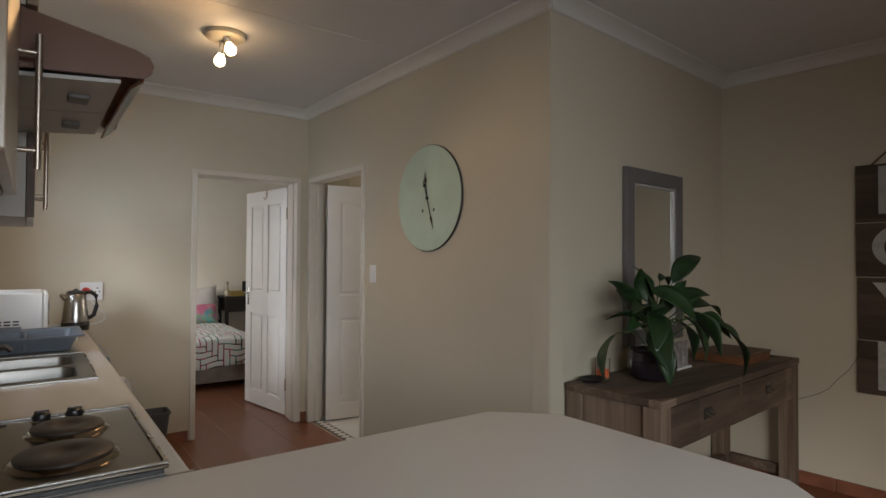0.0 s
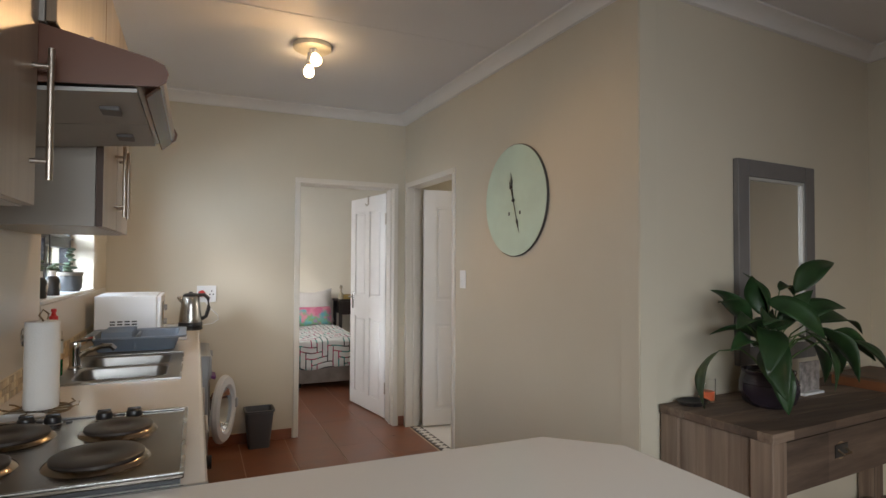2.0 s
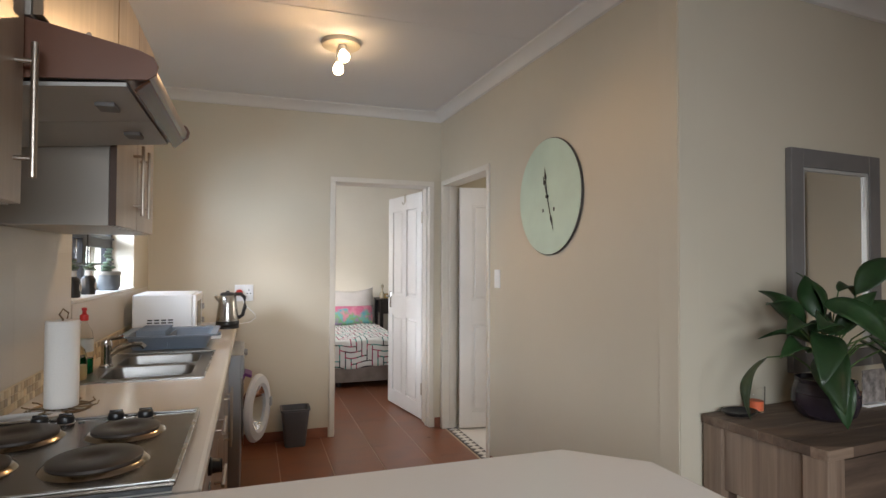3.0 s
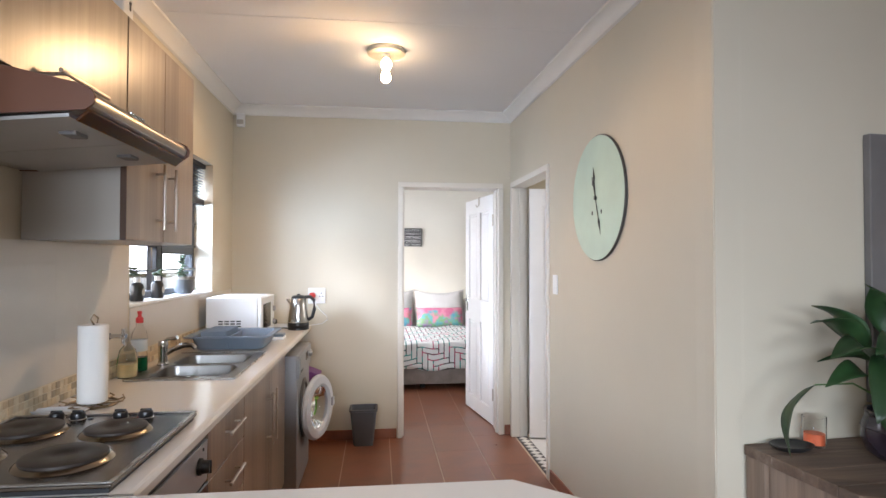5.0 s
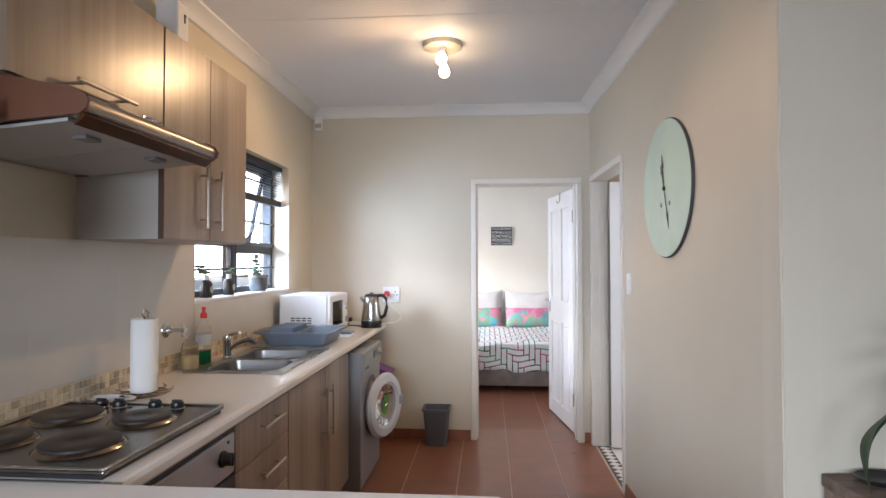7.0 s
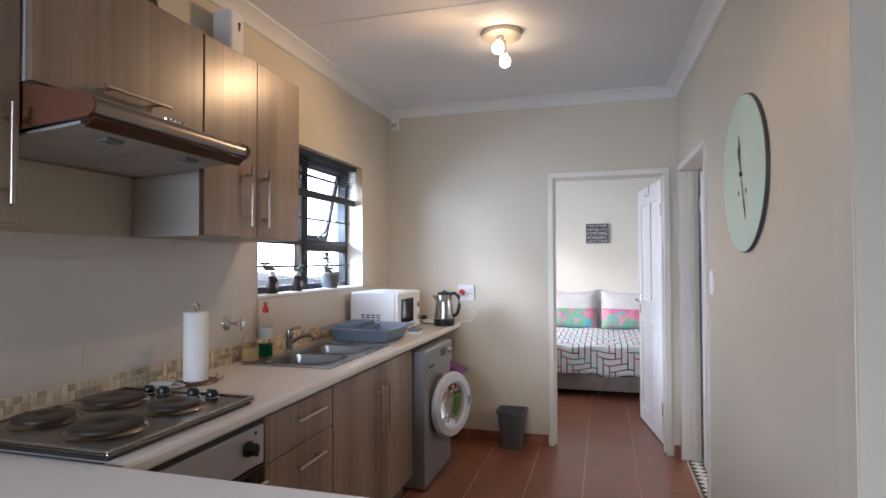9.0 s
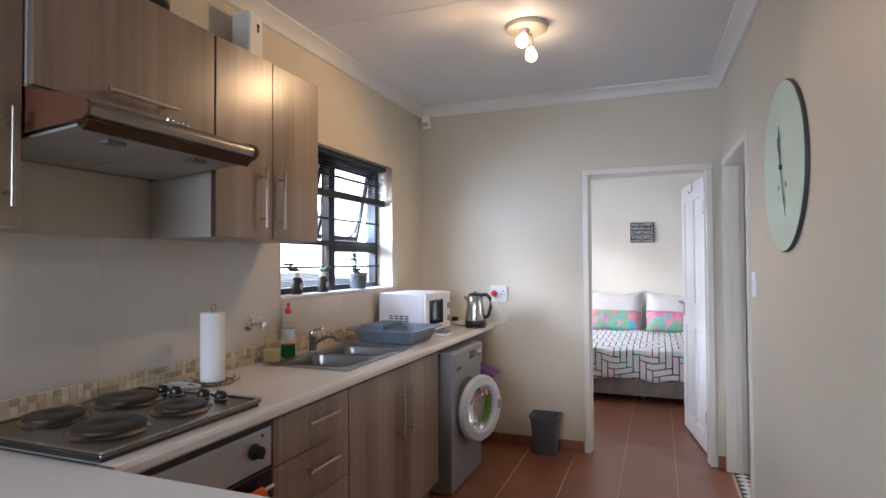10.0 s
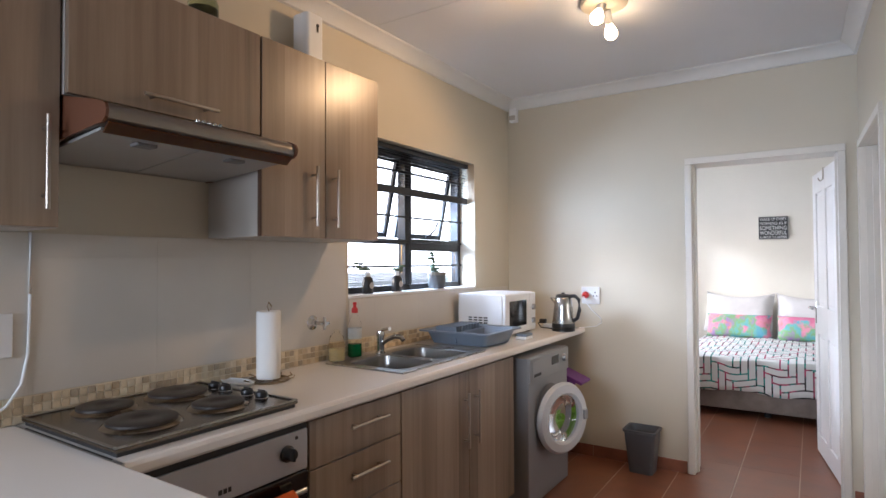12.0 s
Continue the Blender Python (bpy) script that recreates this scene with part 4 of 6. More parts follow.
adapter = thing("plug_adapter", "white plug adapter with a black plug on the worktop", "plug adapter", (0.40, 4.60, TOP))
part("body", box(0.36, 0.50, 4.585, 4.635, TOP + 0.0005, TOP + 0.030, 0.005), WHITEPLASTIC, adapter)
part("black_plug", box(0.33, 0.375, 4.59, 4.63, TOP + 0.0305, TOP + 0.062, 0.006), BLACK, adapter, "black plug")
part("cord", tube([(0.345, 4.60, TOP + 0.05), (0.325, 4.585, TOP + 0.03), (0.36, 4.56, TOP + 0.006), (0.45, 4.545, TOP + 0.005), (0.50, 4.53, TOP + 0.006)], 0.004, 6), BLACK, adapter, "black power cord", True)
sponge = thing("dish_sponge", "white and blue dish sponge beside the drying rack", "sponge", (0.50, 3.98, TOP))
part("pad", box(0.46, 0.535, 3.93, 4.03, TOP + 0.0005, TOP + 0.018, 0.005), WHITEPLASTIC, sponge, "white scouring pad")
part("foam", box(0.462, 0.533, 3.932, 4.028, TOP + 0.0183, TOP + 0.036, 0.005), GREYBLUE, sponge, "blue foam")
hook = thing("door_hook", "small metal hook over the top of the bedroom door", "hook", (2.0, 5.40, 2.0))
leaf = bpy.data.objects["door_bedroom"].matrix_basis
bm = tube([(0.36, -0.022, 1.985), (0.36, -0.023, 2.004), (0.36, 0.023, 2.004), (0.36, 0.023, 1.93), (0.36, 0.040, 1.915), (0.36, 0.052, 1.935)], 0.004, 6)
bm.transform(leaf)
part("hook", bm, NICKEL, hook, smooth=True)
bm = box(0.345, 0.375, 0.0205, 0.0225, 1.94, 1.995, 0.0008)
bm.transform(leaf)
part("plate", bm, NICKEL, hook)

FRAME[0] = CLOCKSIDE
sw = thing("light_switch", "white light switch plate", "light switch", (RIGHT, 3.66, 1.27))
part("plate", box(RIGHT - 0.010, RIGHT - 0.0005, 3.622, 3.698, 1.212, 1.334, 0.003), WHITEPLASTIC, sw)
for z in (1.255, 1.285):
    part("rocker", box(RIGHT - 0.014, RIGHT - 0.0102, 3.648, 3.672, z - 0.011, z + 0.011, 0.002), WHITEPLASTIC, sw)
FRAME[0] = Matrix.Identity(4)
iso = thing("isolator_switch", "white isolator switch plate with a cable", "light switch", (0, 1.42, 1.18))
part("plate", box(0.0005, 0.012, 1.36, 1.488, 1.115, 1.245, 0.003), WHITEPLASTIC, iso)
part("rocker", box(0.0122, 0.017, 1.40, 1.43, 1.16, 1.20, 0.002), WHITEPLASTIC, iso)
part("cable", tube([(0.008, 1.53, 1.487), (0.009, 1.532, 1.3), (0.008, 1.528, 1.12), (0.012, 1.51, 1.03), (0.02, 1.47, 0.975), (0.012, 1.42, 0.94), (0.006, 1.39, 0.918)], 0.0045, 8), WHITEPLASTIC, iso, "white sheathed cable", True)

pir = thing("alarm_sensor", "small white alarm motion sensor in the corner", "alarm sensor", (0.06, BACK - 0.04, 2.5))
part("body", box(0.035, 0.095, BACK - 0.05, BACK - 0.001, 2.47, 2.575, 0.008), WHITEPLASTIC, pir)
part("lens", box(0.04, 0.09, BACK - 0.054, BACK - 0.0505, 2.485, 2.52, 0.003), CARCASS, pir)
disp = thing("air_freshener", "white air freshener dispenser on the wall cabinet", "dispenser", (0.09, 2.57, 2.225))
part("body", box(0.03, 0.13, 2.54, 2.640, 2.2255, 2.52, 0.015, 3), WHITEPLASTIC, disp)
part("nozzle", rod((0.13, 2.60, 2.465), (0.1335, 2.60, 2.465), 0.008), BLACK, disp)
part("nozzle_slot", box(0.13, 0.1325, 2.595, 2.605, 2.435, 2.462), BLACK, disp)
jar = thing("glass_jar", "green-tinted glass jar on the flap cabinet", "jar", (0.17, 2.0, 2.225))
part("jar", lathe([(0, 0.001), (0.05, 0.001), (0.053, 0.01), (0.053, 0.10), (0.04, 0.125), (0.04, 0.14), (0, 0.14)], (0.17, 2.0, 2.225), 24), glass("green_glass", (0.5, 0.6, 0.4), 0.05), jar, smooth=True)
part("contents", lathe([(0, 0.004), (0.046, 0.004), (0.048, 0.08), (0, 0.085)], (0.17, 2.0, 2.225), 20), plain("dark_contents", (0.08, 0.07, 0.04), 0.8), jar, smooth=True)

# ---- ceiling lamp ----
LX, LY = 1.178, 3.45
lamp = thing("ceiling_lamp", "cream ceiling lamp with two bare glowing bulbs", "ceiling lamp", (LX, LY, CEILING))
part("plate", lathe([(0, 0.0), (0.108, 0.0), (0.112, -0.008), (0.108, -0.026), (0.09, -0.036), (0, -0.036)], (LX, LY, CEILING), 40), plain("cream_lamp_base", (0.62, 0.56, 0.44), 0.4), lamp, smooth=True)
BULB = glowing("warm_bulb_glow", (1.0, 0.68, 0.36), 50.0)
for s, dy, dz in ((-1, -0.052, -0.030), (1, 0.052, -0.030)):
    base = Vector((LX, LY + dy * 0.6, CEILING - 0.034))
    d = Vector((0, s * 0.66, -0.75)).normalized()
    holder = part("bulb_holder", rod(base, base + d * 0.068, 0.021, 0.019), GLOSS, lamp, smooth=True)
    bm = lathe([(0.012, 0.0), (0.016, 0.012), (0.026, 0.032), (0.031, 0.052), (0.028, 0.07), (0.016, 0.081), (0, 0.084)], (0, 0, 0), 20)
    bm.transform(Matrix.Translation(base + d * 0.066) @ d.to_track_quat("Z", "Y").to_matrix().to_4x4())
    part("bulb", bm, BULB, holder, "glowing warm bulb", True)

# ---- wall clock ----
CY, CZ, CR = 3.0, 1.748, 0.325
FRAME[0] = CLOCKSIDE
clock = thing("wall_clock", "large round mint green wall clock with dark hands", "clock", (RIGHT, CY, CZ))
SPIN = Matrix.Rotation(radians(-90), 4, "Y")
bm = lathe([(0, 0.002), (CR, 0.002), (CR, 0.012), (CR - 0.003, 0.0145), (0, 0.0145)], (0, 0, 0), 72)
bm.transform(SPIN)
part("disc", bm, plain("dark_clock_edge", (0.05, 0.045, 0.04), 0.5), clock, local=True)
bm = lathe([(0, 0.0147), (CR - 0.004, 0.0147), (CR - 0.004, 0.0162), (0, 0.0162)], (0, 0, 0), 72)
bm.transform(SPIN)
part("face", bm, SEAGREEN, clock, "pale mint face", local=True)


def clock_piece(name, bm, at=None, label=""):
    """A dark piece on the clock face; its plane is local (across, up), front along +z."""
    bm.transform(Matrix(((0, 0, -1, 0), (-1, 0, 0, 0), (0, 1, 0, 0), (0, 0, 0, 1))))
    p = part(name, bm, BLACK, clock, label, local=True)
    return p


def hand(angle, length, tail, wide):
    """A tapered spade hand; angle clockwise from twelve."""
    w = wide
    out = [(-w, -tail), (w, -tail), (w * 0.6, length * 0.55), (w * 3.0, length * 0.66), (w * 1.2, length * 0.8), (0, length), (-w * 1.2, length * 0.8), (-w * 3.0, length * 0.66), (-w * 0.6, length * 0.55)]
    bm = prism(out, 0.0195, 0.021)
    bm.transform(Matrix.Rotation(-radians(angle), 4, "Z"))
    return bm


clock_piece("hour_hand", hand(-20, 0.125, 0.0, 0.0045))
clock_piece("minute_hand", hand(-9, 0.165, 0.0, 0.004))
clock_piece("long_hand", hand(162, 0.20, 0.0, 0.0035))
clock_piece("hub", rod((0, 0, 0.0162), (0, 0, 0.025), 0.01))
for a in (-0.048, 0.066):
    clock_piece("winding_hole", box(a - 0.007, a + 0.007, -0.085, -0.065, 0.0164, 0.018, 0.001))

FRAME[0] = Matrix.Identity(4)

# ---- kitchen window ----
y0, y1, z0, z1 = KWIN
win = tagged(new("window_1"), "charcoal aluminium window with burglar bars and open top-hung sashes", "window", kind="structure")
win.matrix_basis = pose(-0.13, y0, z0)
WX = -0.15
MULL = 3.62
for a, b, c, d in ((y0, y0 + 0.035, z0, z1), (y1 - 0.035, y1, z0, z1), (MULL - 0.034, MULL + 0.034, z0 + 0.036, z1 - 0.041)):
    part("frame_upright", box(WX - 0.03, WX + 0.03, a, b, c, d, 0.003), FRAMEBLACK, win)
for c, d in ((z0, z0 + 0.035), (z1 - 0.04, z1)):
    part("frame_rail", box(WX - 0.03, WX + 0.03, y0 + 0.036, y1 - 0.036, c, d, 0.003), FRAMEBLACK, win)
part("transom", box(WX - 0.03, WX + 0.03, MULL + 0.035, y1 - 0.036, 1.462, 1.535, 0.003), FRAMEBLACK, win)
part("transom", box(WX - 0.03, WX + 0.03, y0 + 0.036, MULL - 0.035, 1.500, 1.530, 0.003), FRAMEBLACK, win)
for a, b in ((y0 + 0.036, MULL - 0.035), (MULL + 0.035, y1 - 0.036)):
    p = part("pane", box(WX - 0.003, WX + 0.003, a, b, z0 + 0.036, 1.461 if a > MULL else 1.499), GLASS, win, "clear fixed pane")
    p.visible_shadow = False
    top, low = z1 - 0.042, 1.537
    h = top - low
    bm = None
    for q in ((a + 0.004, a + 0.033, 0, -h), (b - 0.033, b - 0.004, 0, -h)):
        bm = box(-0.012, 0.012, q[0], q[1], q[3], q[2], 0.003, bm=bm)
    for q in ((-0.03, 0.0), (-h, -h + 0.032)):
        bm = box(-0.0121, 0.0121, a + 0.0335, b - 0.0335, q[0], q[1], 0.003, bm=bm)
    tilt = Matrix.Translation((WX - 0.02, 0, top)) @ Matrix.Rotation(radians(12), 4, "Y")
    bm.transform(tilt)
    s = part("sash", bm, FRAMEBLACK, win, "open top-hung sash")
    bm = box(-0.002, 0.002, a + 0.032, b - 0.032, -h + 0.031, -0.029)
    bm.transform(tilt)
    p = part("pane", bm, GLASS, s, "clear pane")
    p.visible_shadow = False
    bm = tube([(WX - 0.02, (a + b) / 2 - 0.05, low + 0.02), (WX - 0.015, (a + b) / 2 - 0.01, low + 0.03), (WX + 0.0, (a + b) / 2 + 0.03, low + 0.07), (WX + 0.01, (a + b) / 2 + 0.05, low + 0.12)], 0.007)
    part("sash_stay", bm, FRAMEBLACK, win, smooth=True)
for z in (1.365, 1.515, 1.668, 1.945):
    part("burglar_bar", box(WX + 0.034, WX + 0.042, y0 + 0.002, y1 - 0.002, z - 0.006, z + 0.006, 0.002), FRAMEBLACK, win)
part("burglar_bar", box(WX + 0.0425, WX + 0.048, MULL - 0.008, MULL + 0.008, z0 + 0.002, z1 - 0.002, 0.002), FRAMEBLACK, win)

blind = thing("venetian_blind", "black venetian blind drawn up halfway", "blind", (-0.06, (y0 + y1) / 2, 1.80))
part("head_rail", box(-0.085, -0.045, y0 + 0.01, y1 - 0.01, z1 - 0.032, z1 - 0.002, 0.003), FRAMEBLACK, blind)
for i in range(11):
    z = 1.85 + 0.0185 * i
    bm = box(-0.011, 0.011, y0 + 0.012, y1 - 0.012, -0.0006, 0.0006)
    bm.transform(Matrix.Translation((-0.065, 0, z)) @ Matrix.Rotation(radians(10), 4, "Y"))
    part("slat", bm, FRAMEBLACK, blind)
part("bottom_rail", box(-0.079, -0.051, y0 + 0.012, y1 - 0.012, 1.795, 1.838, 0.003), FRAMEBLACK, blind, "stacked slats over the bottom rail")
for y in (y0 + 0.12, 3.6, y1 - 0.12):
    part("cord", rod((-0.065, y, 1.80), (-0.065, y, z1 - 0.03), 0.0012, seg=6), FRAMEBLACK, blind)
tagged(part("window_sill", box(-0.118, 0.008, y0 + 0.001, y1 - 0.001, z0 - 0.012, z0 + 0.003, 0.003), GLOSS), "white painted window sill", "window sill", kind="structure")
SILL = z0 + 0.003


def sprig(parent, base, tip, leaves, r, name="succulent"):
    base, tip = Vector(base), Vector(tip)
    bm = tube([base, base.lerp(tip, 0.5) + Vector((0, 0, 0.012)), tip], 0.0022, 6)
    for i in range(leaves):
        p = base.lerp(tip, (i + 1) / leaves) + Vector((0, 0, 0.01))
        own = bmesh.new()
        bmesh.ops.create_uvsphere(own, u_segments=8, v_segments=5, radius=r)
        a = random.uniform(0, 6.28)
        own.transform(Matrix.Translation(p + Vector((0.6 * r * math.cos(a), 0.9 * r * math.sin(a), random.uniform(-r, r) * 0.7))) @ Matrix.Rotation(a, 4, "Z") @ Matrix.Diagonal((1.0, 0.75, 0.4, 1)))
        bm = joined(bm, own)
    return part(name, bm, plain("grey_green_succulent", (0.10, 0.15, 0.09), 0.5, vary=0.2), parent, "grey-green succulent sprig", True)


for y, tip in ((3.15, (-0.04, 3.06, SILL + 0.15)), (3.41, (-0.05, 3.44, SILL + 0.125))):
    b = thing("bottle_vase", "small black bottle vase with a white cap on the sill", "vase", (-0.05, y, SILL), group="bottles on the sill")
    part("bottle", lathe([(0, 0.001), (0.029, 0.001), (0.031, 0.006), (0.031, 0.075), (0.024, 0.088), (0.014, 0.093)], (-0.05, y, SILL), 24), BLACK, b, smooth=True)
    part("neck", lathe([(0.0145, 0.0935), (0.016, 0.096), (0.014, 0.115), (0.018, 0.12), (0, 0.12)], (-0.05, y, SILL), 20), WHITEPLASTIC, b, "white neck", True)
    part("emblem", rod((-0.0195, y, SILL + 0.045), (-0.0185, y, SILL + 0.045), 0.018, seg=20), CARCASS, b, "pale round emblem")
    sprig(b, (-0.05, y, SILL + 0.115), tip, 9, 0.019)
PY2 = 3.83
pot = thing("succulent_pot", "grey glazed pot with a succulent on the sill", "plant pot", (-0.05, PY2, SILL))
part("pot", lathe([(0, 0.001), (0.045, 0.001), (0.056, 0.02), (0.058, 0.06), (0.056, 0.085), (0.060, 0.088), (0.060, 0.105), (0.054, 0.105), (0.052, 0.095), (0, 0.095)], (-0.05, PY2, SILL), 28), plain("grey_glaze", (0.085, 0.09, 0.095), 0.3, vary=0.25, big=14), pot, smooth=True)
part("rim_band", lathe([(0.0605, 0.086), (0.0615, 0.088), (0.0615, 0.104), (0.0605, 0.106)], (-0.05, PY2, SILL), 28), plain("beige_glaze", (0.20, 0.18, 0.15), 0.4), pot, "beige rim band", True)
sprig(pot, (-0.05, PY2 - 0.01, SILL + 0.095), (-0.04, PY2 - 0.075, SILL + 0.205), 13, 0.022)

# ---- outside the kitchen window ----
nb = thing("neighbour_house", "white-walled house with a pale tiled roof beyond the window", "house", (-6.5, 5.0, -0.3))
part("wall", box(-9.0, -5.3, -6.0, 16.0, -0.3, 0.6), plain("white_outside_wall", (0.85, 0.84, 0.82), 0.8, vary=0.06), nb)
bm = None
for i in range(14):
    a = -5.0 - 0.30 * i
    zz = 0.58 + 0.035 * i
    bm = box(a - 0.33, a, -6.5, 16.5, zz, zz + 0.03, 0.008, 1, bm)
part("roof", bm, plain("pale_roof_tile", (0.86, 0.86, 0.85), 0.8, vary=0.08, big=6), nb, "pale roof tiles in overlapping courses")
bright = glowing("bright_overcast_distance", (0.97, 0.98, 1.0), 6.5)
tagged(part("backdrop", box(-30.5, -30.0, -7, 130, -0.3, 15), bright), "bright hazy overcast sky beyond the roof", "sky", kind="structure")

# ---- living side: console table, mirror, plant ----
FRAME[0] = LIVING
TZ = 0.787
TX0, TX1, TY0, TY1 = 0.10, 1.77, -0.505, -0.012
table = thing("console_table", "weathered wooden console table with two drawers", "console table", ((TX0 + TX1) / 2, -0.25, 0))
n = 4
wd = (TY1 - TY0) / n
for i in range(n):
    part("top_plank", box(TX0, TX1, TY0 + wd * i + 0.0008, TY0 + wd * (i + 1) - 0.0008, TZ - 0.035, TZ, 0.003), RUSTIC, table)
LEG = 0.085
for x in (TX0 + 0.004, TX1 - LEG - 0.004):
    for y in (TY0 + 0.006, TY1 - LEG - 0.004):
        part("leg", box(x, x + LEG, y, y + LEG, 0, TZ - 0.0355, 0.004), RUSTICV, table)
for x in (TX0 + 0.02, TX1 - 0.045):
    part("side_panel", box(x, x + 0.025, TY0 + 0.092, TY1 - 0.09, TZ - 0.27, TZ - 0.036, 0.002), RUSTICV, table)
    part("side_rail", box(x + 0.008, x + 0.05, TY0 + 0.092, TY1 - 0.09, 0.06, 0.12, 0.003), RUSTIC, table)
part("back_rail", box(TX0 + 0.09, TX1 - 0.09, TY1 - 0.05, TY1 - 0.02, TZ - 0.2, TZ - 0.036, 0.002), RUSTIC, table)
part("stretcher", box(TX0 + 0.09, TX1 - 0.09, TY1 - 0.10, TY1 - 0.06, 0.06, 0.12, 0.003), RUSTIC, table)
mid = (TX0 + TX1) / 2
for a, b in ((TX0 + 0.094, mid - 0.012), (mid + 0.012, TX1 - 0.094)):
    dw = part("drawer", box(a, b, TY0 + 0.014, TY0 + 0.40, TZ - 0.235, TZ - 0.045, 0.003), RUSTIC, table, "rough plank drawer front")
    c = (a + b) / 2
    part("cup_pull", lathe([(0.0, 0), (0.034, 0.0), (0.03, 0.014), (0.0, 0.022)], (c, TY0 + 0.0135, TZ - 0.125), 20, "y"), WIRE, dw, "dark metal pull", True).scale.z = 1
    bm = box(c - 0.045, c + 0.045, TY0 + 0.010, TY0 + 0.0135, TZ - 0.15, TZ - 0.10, 0.001)
    part("pull_plate", bm, BLACK, dw)
    bm = tube([(c - 0.028, TY0 + 0.010, TZ - 0.12), (c - 0.026, TY0 - 0.012, TZ - 0.132), (c + 0.026, TY0 - 0.012, TZ - 0.132), (c + 0.028, TY0 + 0.010, TZ - 0.12)], 0.004, 6)
    part("ring", bm, WIRE, dw, smooth=True)
part("divider", box(mid - 0.0115, mid + 0.0115, TY0 + 0.012, TY0 + 0.05, TZ - 0.235, TZ - 0.036, 0.002), RUSTICV, table)

MX0, MX1, MZ0, MZ1 = 0.622, 1.258, TZ + 0.12, 1.890
mir = thing("wall_mirror", "rectangular mirror in a wide grey painted frame", "mirror", ((MX0 + MX1) / 2, -0.01, MZ0))
W = 0.082
for a, b, c, d in ((MX0, MX0 + W, MZ0, MZ1), (MX1 - W, MX1, MZ0, MZ1), (MX0 + W, MX1 - W, MZ0, MZ0 + W), (MX0 + W, MX1 - W, MZ1 - W, MZ1)):
    part("frame", box(a, b, -0.032, -0.002, c, d, 0.004), GREYFRAME, mir)
for a, b, c, d in ((MX0 + W, MX0 + W + 0.014, MZ0 + W, MZ1 - W), (MX1 - W - 0.014, MX1 - W, MZ0 + W, MZ1 - W), (MX0 + W + 0.0142, MX1 - W - 0.0142, MZ0 + W, MZ0 + W + 0.014), (MX0 + W + 0.0142, MX1 - W - 0.0142, MZ1 - W - 0.014, MZ1 - W)):
    part("beading", box(a, b, -0.026, -0.004, c, d, 0.003), SILVERLINE, mir, "pale silver beading")
mm, nt, p = nodes_of("mirror_glass")
p.inputs["Base Color"].default_value, p.inputs["Metallic"].default_value, p.inputs["Roughness"].default_value = (0.87, 0.88, 0.87, 1), 1.0, 0.0
part("glass", box(MX0 + W + 0.013, MX1 - W - 0.013, -0.012, -0.006, MZ0 + W + 0.013, MZ1 - W - 0.013), mm, mir, "silvered mirror glass")

QX, QY = 0.495, -0.245
plant = thing("potted_plant", "leafy peace lily in a dark glazed pot on the table", "potted plant", (QX, QY, TZ))
ppot = part("pot", lathe([(0, 0.001), (0.075, 0.001), (0.10, 0.02), (0.115, 0.065), (0.112, 0.105), (0.10, 0.135), (0.104, 0.145), (0.104, 0.152), (0.095, 0.152), (0.092, 0.13), (0, 0.13)], (QX, QY, TZ), 40), PLUM, plant, "dark plum glazed round pot", True)
for z in (0.095, 0.107, 0.119):
    part("groove_ring", lathe([(0.112 - (z - 0.095) * 0.4, z), (0.1155 - (z - 0.095) * 0.4, z + 0.003), (0.112 - (z - 0.095) * 0.4, z + 0.006)], (QX, QY, TZ), 40), PLUM, ppot, smooth=True)
part("soil", lathe([(0, 0.1302), (0.091, 0.1302), (0.09, 0.136), (0.04, 0.142), (0, 0.14)], (QX, QY, TZ), 24), SOIL, ppot, "dark potting soil", True)


def big_leaf(tip, length, width, droop, roll):
    """One pointed leaf whose blade ends at tip (right, up, toward the room) from the pot; the stalk rises from the soil."""
    base = Vector((QX + tip[0] * 0.06, QY - tip[2] * 0.05, TZ + 0.138))
    end = Vector((QX + tip[0] * 1.1, QY - tip[2], TZ + tip[1]))
    out = end - base
    flat = Vector((out.x, out.y, 0))
    flat = flat.normalized() if flat.length > 0.01 else Vector((1, 0, 0))
    start = end - (flat * math.cos(droop) + Vector((0, 0, 1)) * math.sin(droop)) * length
    mid = base.lerp(start, 0.55) + Vector((0, 0, 0.05))
    stalk = tube([base, base.lerp(mid, 0.5) + Vector((0, 0, 0.015)), mid, start], 0.0042, 6, taper=0.6)
    part("stalk", stalk, STALK, plant, smooth=True)
    bm = bmesh.new()
    n, rows = 12, []
    axis = (end - start).normalized()
    side = axis.cross(Vector((0, 0, 1)))
    side = side.normalized() if side.length > 0.05 else Vector((1, 0, 0))
    side = Matrix.Rotation(roll, 3, axis) @ side
    up = side.cross(axis).normalized()
    for i in range(n + 1):
        t = i / n
        w = width * (math.sin(math.pi * t ** 0.75) ** 0.85 if 0 < t < 1 else 0.02)
        arch = up * (0.16 * length * math.sin(math.pi * t)) - Vector((0, 0, 1)) * 0.04 * length * t * t
        c = start + axis * length * t + arch
        wave = 0.05 * w * math.sin(9 * t + roll * 5)
        row = [bm.verts.new(c + side * w * s * 0.5 + up * (abs(s) * w * 0.16 + wave * s)) for s in (-1, -0.55, 0, 0.55, 1)]
        rows.append(row)
    for a, b in zip(rows, rows[1:]):
        for k in range(4):
            bm.faces.new((a[k], a[k + 1], b[k + 1], b[k]))
    ob = part("leaf", bm, LEAF, plant, smooth=True)
    sm = ob.modifiers.new("thickness", "SOLIDIFY")
    sm.thickness = 0.0012


